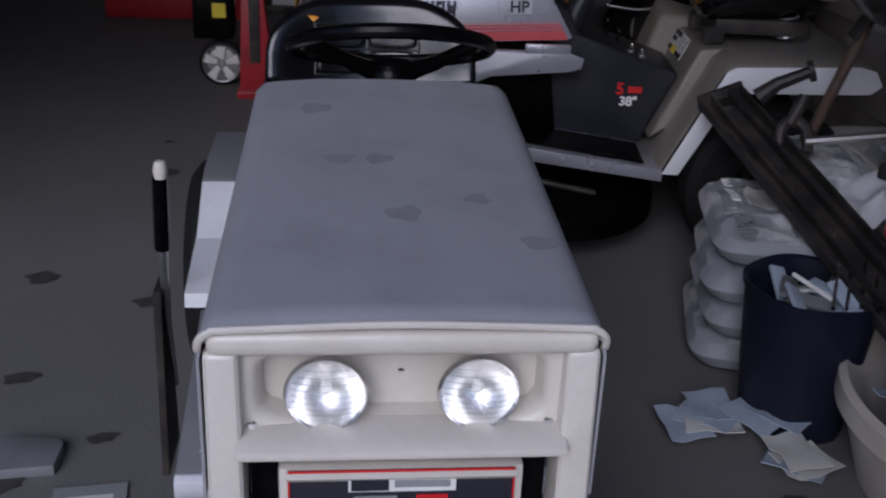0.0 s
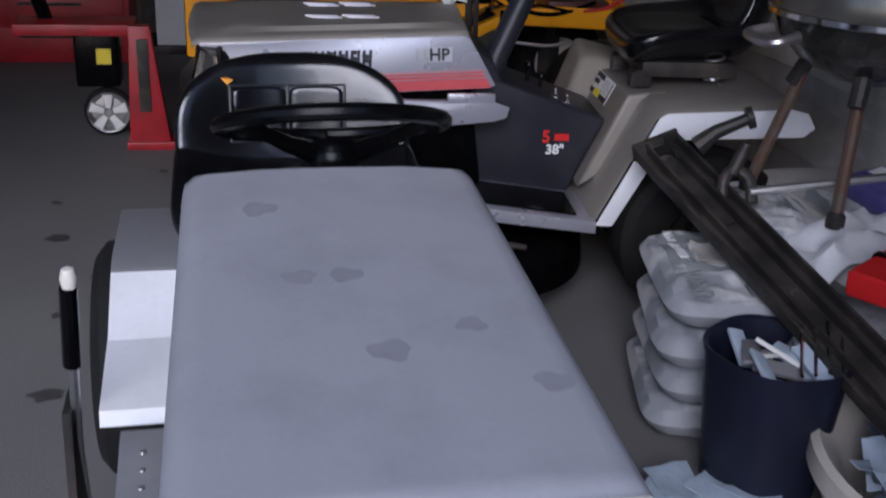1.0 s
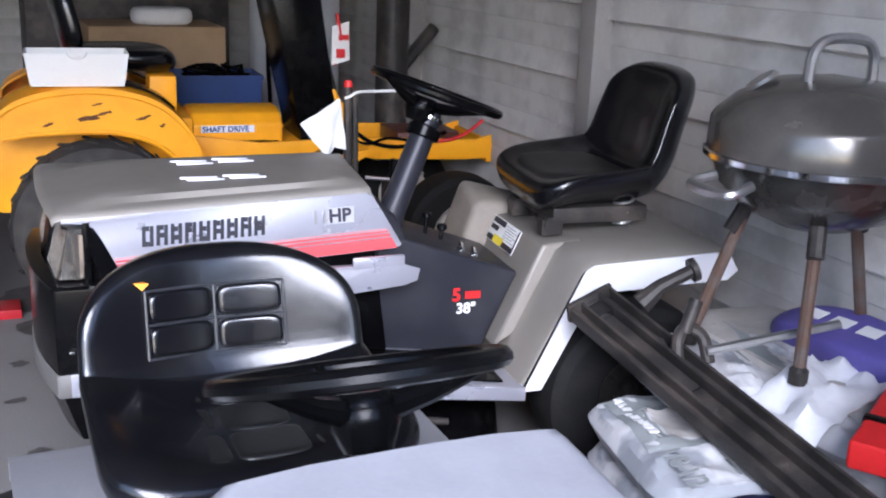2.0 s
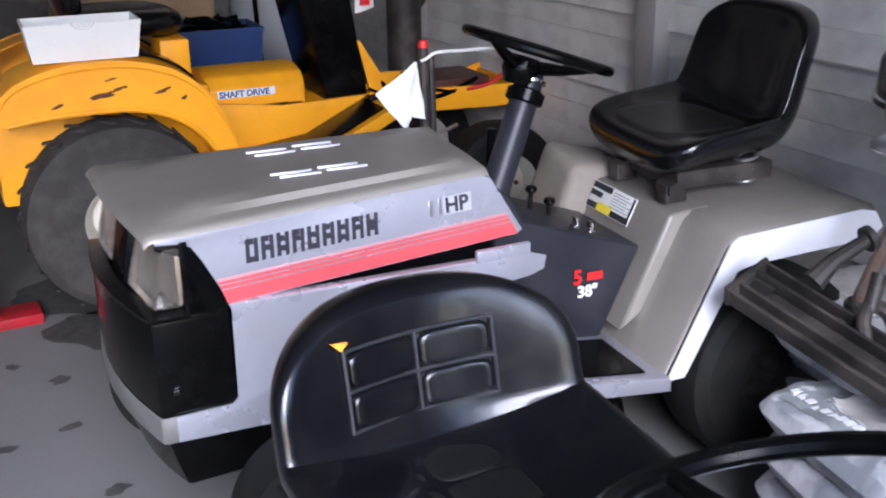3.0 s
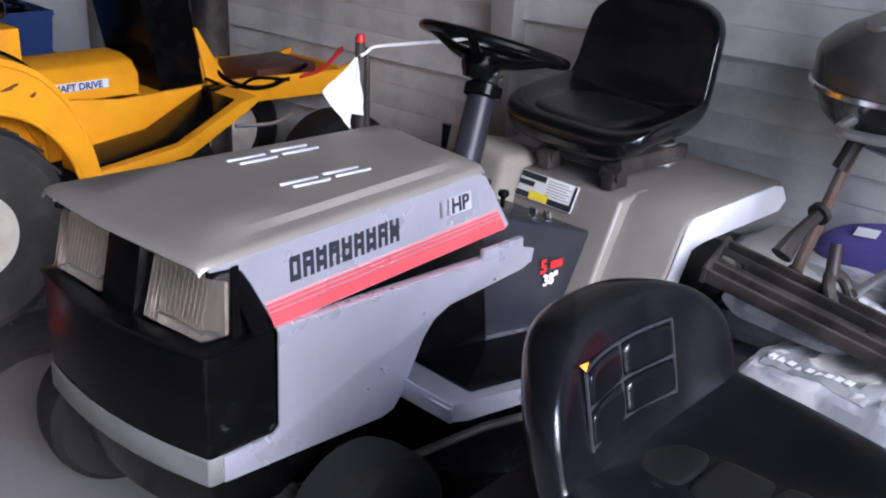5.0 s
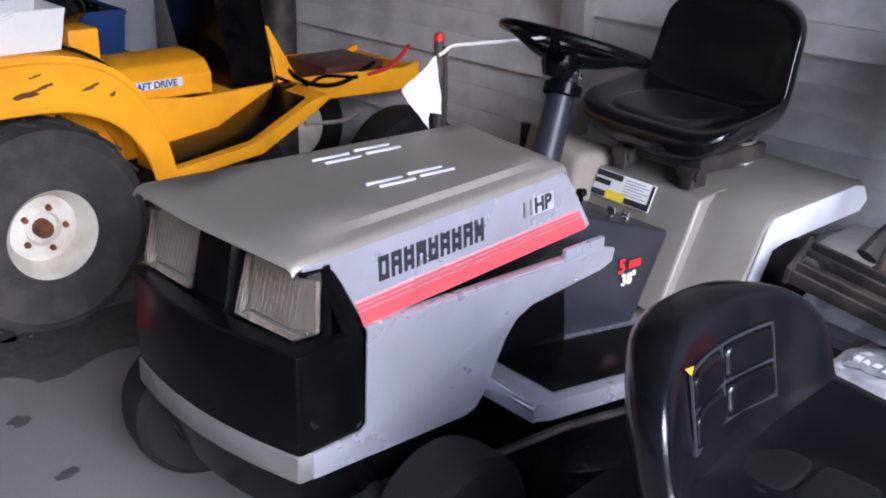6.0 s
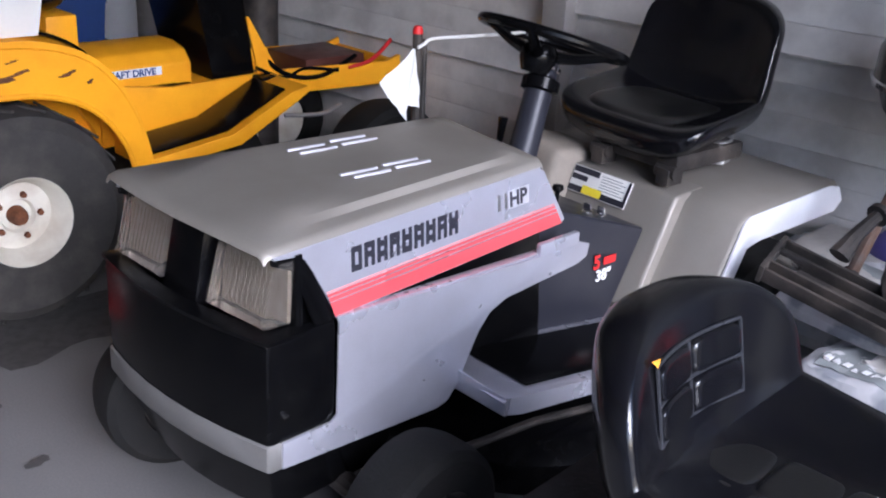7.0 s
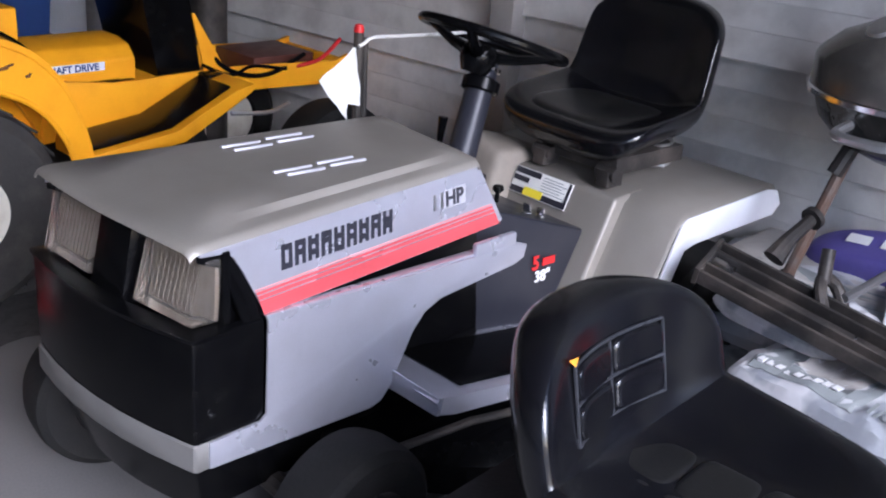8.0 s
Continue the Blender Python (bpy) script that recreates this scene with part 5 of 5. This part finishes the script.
# bags of mortar
def bag(x, y, z, w, d, h, turn, seed, printed=False):
    b = thing("cement_bag", Matrix.Translation((x, y, z)) @ Matrix.Rotation(radians(turn), 4, 'Z'), "white and grey paper bag of dry mortar, stacked", "bag", "stacked mortar bags")
    nx, ny = 32, 24

    def lift(u, v):
        e = max(0.0, 1 - abs(u) ** 5) ** 0.4 * max(0.0, 1 - abs(v) ** 5) ** 0.4
        return e, 0.017 * noise.noise(Vector((u * 2.2 + seed, v * 2.2, seed))) * e + 0.012 * noise.noise(Vector((u * 6 + seed, v * 5, seed))) * e + 0.007 * noise.noise(Vector((u * 13 - seed, v * 10, seed))) * e

    def side(u, v):
        n = 7.0
        k = (abs(u) ** n + abs(v) ** n) ** (1 / n) if (u or v) else 1
        mx = max(abs(u), abs(v)) or 1
        return u * mx / k, v * mx / k
    bm = bmesh.new()
    top, bot = [], []
    for i in range(nx + 1):
        t, l = [], []
        for j in range(ny + 1):
            u, v = i / nx * 2 - 1, j / ny * 2 - 1
            e, wob = lift(u, v)
            su, sv = side(u, v)
            t.append(bm.verts.new((su * w / 2, sv * d / 2, h * 0.5 + h * 0.5 * e + wob)))
            l.append(bm.verts.new((su * w / 2 * 0.985, sv * d / 2 * 0.985, h * 0.42 - h * 0.42 * e)))
        top.append(t)
        bot.append(l)
    for g in (top, bot):
        for i in range(nx):
            for j in range(ny):
                bm.faces.new((g[i][j], g[i + 1][j], g[i + 1][j + 1], g[i][j + 1]))
    edge = [(i, 0) for i in range(nx)] + [(nx, j) for j in range(ny)] + [(i, ny) for i in range(nx, 0, -1)] + [(0, j) for j in range(ny, 0, -1)]
    for k in range(len(edge)):
        a, c = edge[k], edge[(k + 1) % len(edge)]
        bm.faces.new((top[a[0]][a[1]], top[c[0]][c[1]], bot[c[0]][c[1]], bot[a[0]][a[1]]))
    part("sack", bm, bagpaper, b)

    def zt(px, py):
        e, wob = lift(px / (w / 2), py / (d / 2))
        return h * 0.5 + h * 0.5 * e + wob + 0.0025

    def band(x0, x1, y0, y1, material, name):
        n = 8
        rows = [[(x0 + (x1 - x0) * i / n, y0 + (y1 - y0) * j / n, zt(x0 + (x1 - x0) * i / n, y0 + (y1 - y0) * j / n)) for j in range(n + 1)] for i in range(n + 1)]
        part(name, sheet(rows, 0.0006), material, b)
    if printed:
        band(-w * 0.38, -w * 0.22, -d * 0.40, d * 0.40, greypaper, "print_band")
        band(-w * 0.22, w * 0.12, -d * 0.40, -d * 0.22, greypaper, "print_band")
        band(w * 0.12, w * 0.20, -d * 0.40, d * 0.40, greypaper, "print_band")
        band(-w * 0.21, w * 0.11, -d * 0.20, d * 0.30, dustslab, "print_window")
        for i in range(9):
            x0 = -w * 0.36 + 0.052 * w * i
            part("print_bar", box((x0, -d * 0.345, zt(x0, -d * 0.33) + 0.001), (x0 + 0.034 * w, -d * 0.285, zt(x0, -d * 0.3) + 0.002), 0), whiteink, b)
        lettering("1/8-1/2", 0.055, greypaper, b, rot_to((w * 0.23, -d * 0.36, zt(w * 0.3, -d * 0.33) + 0.003), (0, -0.3, 1), (1, 0, 0)), "size_lettering", 0.0006)
        for i in range(5):
            part("print_bar", box((w * 0.24, d * (0.02 + 0.06 * i), zt(w * 0.3, 0) + 0.001), (w * (0.42 - 0.02 * (i % 2)), d * (0.04 + 0.06 * i), zt(w * 0.3, 0) + 0.002), 0), greypaper, b)
    else:
        band(-w * 0.3, -w * 0.1, -d * 0.38, d * 0.38, greypaper, "print_band")
    return b


for i in range(4):
    bag(1.215 + 0.012 * (i % 2), -0.70 - 0.01 * (i % 3), 0.094 * i, 0.46, 0.36, 0.100, -104 + 3 * (i % 2), i + 1, i == 3)
bag(1.36, -0.50, 0.375, 0.36, 0.26, 0.085, -100, 12)
for i in range(4):
    bag(1.66, -0.55 + 0.02 * (i % 2), 0.105 * i, 0.44, 0.86, 0.112, 2 - i, i + 20)
cover = sheet([[(1.5 + 0.4 * a, -0.98 + 0.86 * b, 0.432 + 0.012 * noise.noise(Vector((a * 3, b * 4, 0.5))) - (0.05 if a in (0, 1) or b in (0, 1) else 0)) for a in [i / 10 for i in range(11)]] for b in [j / 14 for j in range(15)]], 0.006)
solid("dust_sheet", cover, dustslab, "dusty grey cover spread over the stacked bags", "sheet")
# added white sheet that paints the bright daylight on a bag's front face
solid("torn_paper", sheet([[(1.36 + 0.37 * a - 0.05 * b, -0.70 + 0.12 * a - 0.22 * b, 0.456 - 0.05 * max(0, 0.25 - a) / 0.25 - 0.02 * b * b + 0.035 * noise.noise(Vector((a * 5, b * 3.5, 2.5))) + 0.012 * noise.noise(Vector((a * 14, b * 9, 7.5)))) for a in [i / 16 for i in range(17)]] for b in [j / 10 for j in range(11)]], 0.003), whitepaint, "white sheet on the covered bags, painting a bag's lit front face", "paper")
pb = thing("soil_bag", rot_to((1.77, -0.57, 0.475), (-0.3, 0.05, 0.95), (0.05, -1, 0)), "crumpled purple plastic bag with white print", "bag")
part("sack", moved(pad(0.46, 0.17, 0.08, 2.5, 2.5, -0.03), Matrix.Translation((0, -0.1, -0.03))), purple, pb)
for i in range(3):
    part("print_bar", box((-0.12 + 0.09 * i, -0.03, 0.0505), (-0.06 + 0.09 * i, 0.01, 0.0525), 0), whiteink, pb)

# kettle barbecue on the bags
g = thing("kettle_barbecue", Matrix.Translation((1.58, -0.60, 0.515)), "dark enamelled kettle barbecue with closed lid and tripod legs", "barbecue")
part("bowl", revolve([(0, 0.27), (0.09, 0.275), (0.17, 0.31), (0.225, 0.365), (0.245, 0.42), (0.25, 0.43), (0.243, 0.432)], 44), enamel, g, "dark bowl")
lid = part("lid", revolve([(0.256, 0.425), (0.258, 0.44), (0.255, 0.505), (0.246, 0.522), (0.205, 0.56), (0.12, 0.60), (0, 0.615)], 44), lidgrey, g, "dark enamelled lid")
part("lid_rim", revolve([(0.256, 0.42), (0.264, 0.424), (0.264, 0.436), (0.256, 0.44)], 44), chrome, lid)
part("lid_handle", tube(smooth_path([(-0.09, -0.02, 0.60), (-0.085, -0.02, 0.66), (-0.05, -0.02, 0.69), (0.05, -0.02, 0.69), (0.085, -0.02, 0.66), (0.09, -0.02, 0.60)], 6), 0.012, 8), steel, lid)
part("lid_vent", revolve([(0, 0.01), (0.035, 0.008), (0.04, 0)], 20, m=rot_to((-0.13, 0.08, 0.59), (-0.5, 0.3, 0.8))), steel, lid)
for k, a in enumerate((140, 230, 10)):
    c, s = math.cos(radians(a)), math.sin(radians(a))
    e = 0.17 if a == 230 else 0.25
    leg = part("leg", tube([(0.15 * c, 0.15 * s, 0.30), (e * c, e * s, -0.04)], 0.015, 10), copper, g, "rust-brown tubular leg")
    part("leg_socket", tube([(0.14 * c, 0.14 * s, 0.33), (0.18 * c, 0.18 * s, 0.24)], 0.02, 10), blacksteel, leg)
    part("leg_foot", revolve([(0, -0.002), (0.022, 0.0), (0.022, 0.03), (0.014, 0.04)], 12, m=Matrix.Translation((e * c, e * s, -0.05))), blacksteel, leg)
part("side_handle", tube(smooth_path([(-0.235, -0.05, 0.385), (-0.30, -0.05, 0.37), (-0.30, 0.07, 0.37), (-0.235, 0.07, 0.385)], 6), 0.012, 8), steel, g)

# long black steel ramp laid across the bags
R0, R1 = Vector((1.165, -0.345, 0.555)), Vector((1.345, -1.50, 0.275))
across = Vector((0.9, 0.27, 0.39))
rd = (R1 - R0).normalized()
RM = rot_to(R0, rd.cross(across).normalized() * (1 if rd.cross(across).z > 0 else -1), rd)
L = (R1 - R0).length
ramp = thing("steel_ramp", RM, "worn black steel ramp with slotted rails laid over the bags", "ramp")
for y in (-0.042, 0.042):
    part("rail", prism([(y - 0.02, -0.02), (y + 0.02, -0.02), (y + 0.02, 0.02), (y + 0.012, 0.02), (y + 0.012, -0.01), (y - 0.012, -0.01), (y - 0.012, 0.02), (y - 0.02, 0.02)], "x", 0, L, 0.002), blacksteel, ramp)
part("web", box((0.0, -0.028, -0.022), (0.355, 0.028, -0.012), 0.002), blacksteel, ramp)
part("web", box((0.36, -0.028, -0.022), (L, 0.028, -0.012), 0.002), blacksteel, ramp)
part("end_plate", box((-0.012, -0.064, -0.025), (0.0, 0.064, 0.025), 0.002), blacksteel, ramp)
for x in (0.2, 0.42, 0.62, 0.9, 1.15):
    part("ramp_bolt", revolve([(0, 0.012), (0.011, 0.01), (0.014, 0)], 8, m=Matrix.Translation((x, 0.0 if x > 0.4 else 0.042, -0.012))), blacksteel, ramp)
part("end_bracket", box((0.0, -0.024, -0.01), (0.06, 0.024, 0.012), 0.004), chrome, ramp, "bare steel bracket")
lv = thing("pry_bar", Matrix.Identity(4), "black steel bar with a flat round end resting on the ramp", "bar")
part("shaft", tube([(1.22, -0.47, 0.59), (1.26, -0.48, 0.63), (1.335, -0.495, 0.668)], [0.026, 0.018, 0.015], 10), blacksteel, lv)
part("end", revolve([(0, 0.007), (0.028, 0.007), (0.028, -0.007), (0, -0.007)], 20, m=rot_to((1.338, -0.496, 0.670), (0.9, -0.2, 0.35))), blacksteel, lv)
cl = thing("pipe_clamp", Matrix.Identity(4), "grey steel clamp with a rusty tube lying by the ramp", "clamp")
part("jaw", tube(smooth_path([(1.24, -0.60, 0.50), (1.25, -0.58, 0.54), (1.28, -0.57, 0.56), (1.31, -0.59, 0.54), (1.31, -0.62, 0.49)], 6), 0.015, 10), blacksteel, cl)
part("rod", tube([(1.30, -0.62, 0.52), (1.62, -0.68, 0.57)], 0.011, 8), steel, cl)
part("socket", tube([(1.27, -0.575, 0.55), (1.305, -0.56, 0.62)], 0.016, 12), blacksteel, cl)

# red case, navy bin, tub and papers beside the old tractor
rc = thing("red_case", rot_to((1.566, -0.954, 0.475), (-0.05, -0.02, 1), (0.85, 0.52, 0)), "bright red plastic case with a black strap", "case")
part("shell", box((-0.25, -0.32, -0.03), (0.25, 0.06, 0.03), 0.012, 3), brightred, rc)
part("strap", box((-0.14, -0.322, -0.032), (-0.11, 0.062, 0.032), 0.004), blackp, rc)
bin_ = thing("bin", Matrix.Translation((1.17, -1.08, 0)), "dark navy bin heaped with scrap metal and paper", "bin")
part("body", sheet([[(r * (1 + 0.03 * math.sin(5 * a)) * math.cos(a), r * (1 + 0.03 * math.sin(5 * a)) * math.sin(a), z) for a in [2 * math.pi * i / 32 for i in range(33)]] for r, z in ((0.11, 0.0), (0.125, 0.15), (0.14, 0.34), (0.15, 0.345), (0.148, 0.33))], 0.004), navybag, bin_)
part("bottom", revolve([(0, 0.0), (0.11, 0.0), (0.11, 0.01), (0, 0.01)], 28), navybag, bin_)
rg = random.Random(8)
for i in range(14):
    c = (rg.uniform(-0.08, 0.08), rg.uniform(-0.08, 0.08), 0.30 + rg.uniform(0, 0.05))
    b = box((-0.05, -0.018, -0.005), (0.05, 0.018, 0.005), 0.003)
    m_ = Matrix.Translation(c) @ Euler((rg.uniform(-0.6, 0.6), rg.uniform(-0.5, 0.5), rg.uniform(0, 6))).to_matrix().to_4x4()
    part("scrap", moved(b, m_), rg.choice((steel, paper, blacksteel, greymetal, bluepaper)), bin_)
for i in range(4):
    part("scrap_rod", tube([(0.0 + 0.03 * i, -0.1, 0.33), (0.06 + 0.03 * i, 0.03, 0.38)], 0.004, 6), chrome, bin_)
tub = thing("wash_tub", Matrix.Translation((1.55, -1.39, 0)), "round tub with a thick cream rim holding crumpled pale paper", "tub")
part("body", revolve([(0, 0.012), (0.30, 0.012), (0.34, 0.18), (0.372, 0.21), (0.385, 0.225), (0.40, 0.215), (0.402, 0.17), (0.385, 0.165), (0.33, 0.0), (0, 0)], 60), cream, tub)
for i in range(16):
    a = rg.uniform(2.0, 4.6)
    q = rg.uniform(0.16, 0.30)
    rows = [[(0.06 * x + 0.012 * noise.noise(Vector((x * 2, y * 2, i))), 0.05 * y, 0.03 * noise.noise(Vector((x * 1.5 + i, y * 1.5, 0.3)))) for x in (-1, -0.5, 0, 0.5, 1)] for y in (-1, -0.5, 0, 0.5, 1)]
    part("crumpled_paper", moved(sheet(rows, 0.002), Matrix.Translation((q * math.cos(a), q * math.sin(a), 0.15 + rg.uniform(0, 0.05))) @ Euler((rg.uniform(-0.6, 0.6), rg.uniform(-0.6, 0.6), rg.uniform(0, 6))).to_matrix().to_4x4()), bluepaper, tub)
sp = thing("spare_tyre", rot_to((1.64, -1.31, 0.31), (-0.15, -0.1, 0.98), (1, 0, 0)), "black spare tyre lying on the tub", "tyre")
part("tread", revolve([(0.16, -0.08), (0.25, -0.09), (0.295, -0.05), (0.295, 0.05), (0.25, 0.09), (0.16, 0.08), (0.15, 0.0), (0.16, -0.08)], 52), rubber, sp)
for i in range(9):
    rows = [[(0.07 * x, 0.05 * y, 0.02 * noise.noise(Vector((x * 1.7 + i, y * 1.7, 1.3)))) for x in (-1, -0.4, 0.2, 0.8)] for y in (-1, -0.3, 0.4, 1)]
    x, y = 0.98 + rg.uniform(-0.12, 0.2), -1.22 + rg.uniform(-0.14, 0.12)
    solid("paper_scrap", sheet(rows, 0.002), bluepaper if i % 3 else paper, "crumpled pale blue paper scrap on the floor", "paper", Matrix.Translation((x, y, 0.025 + 0.004 * i)) @ Matrix.Rotation(rg.uniform(0, 6), 4, 'Z'), "", "paper scraps on the floor")
solid("metal_bracket", prism([(-0.56, -1.30), (-0.425, -1.28), (-0.425, -1.20), (-0.44, -1.18), (-0.56, -1.17)], "z", 0.0, 0.025, 0.004), greymetal, "grey metal bracket lying on the floor", "bracket")
crd = thing("printed_card", Matrix.Translation((-0.33, -1.42, 0.003)) @ Matrix.Rotation(radians(8), 4, 'Z'), "grey printed card lying on the floor", "card")
part("card", box((-0.07, -0.12, 0.0), (0.07, 0.10, 0.003), 0), greypaper, crd)
for i in range(5):
    part("print_bar", box((-0.045, -0.09 + 0.035 * i, 0.0032), (0.045 - 0.01 * (i % 2), -0.075 + 0.035 * i, 0.0042), 0), paper, crd)

# ---- the boards of the walls ----
def board_mesh(length, lip, h=0.099):
    bm = bmesh.new()
    prof = [(0.0, 0.0), (-0.007 - lip, 0.0), (-0.008 - lip, 0.004), (-0.006, h), (0.0, h)]
    v0 = [bm.verts.new((p[0], 0, p[1])) for p in prof]
    v1 = [bm.verts.new((p[0], length, p[1])) for p in prof]
    n = len(prof)
    for i in range(n):
        bm.faces.new((v0[i], v0[(i + 1) % n], v1[(i + 1) % n], v1[i]))
    bm.faces.new(v0[::-1])
    bm.faces.new(v1)
    return finish(bm, "board", siding, False)


for lo, hi, foot, step in ((-3.6, -1.2, -0.0065, 0.0885), (-1.1, 0.835, -0.0065, 0.0885), (0.935, 2.57, -0.015, 0.0925), (2.67, 4.2, -0.0065, 0.0885)):
    thin, thick = board_mesh(hi - lo, 0.0022, step + 0.001), board_mesh(hi - lo, 0.02, step + 0.001)
    for i in range(27):
        ob = new("board", thick if i % 3 == 1 else thin)
        ob.parent = wall_east
        ob.location = (WALL_X + 0.02, lo, foot + i * step)
me = board_mesh(5.27, 0.008)
north = bpy.data.objects["wall_north"]
for i in range(25):
    ob = new("board", me)
    ob.parent = north
    ob.matrix_basis = Matrix.Translation((2.07, 4.2, 0.01 + i * 0.098)) @ Matrix.Rotation(radians(90), 4, 'Z')
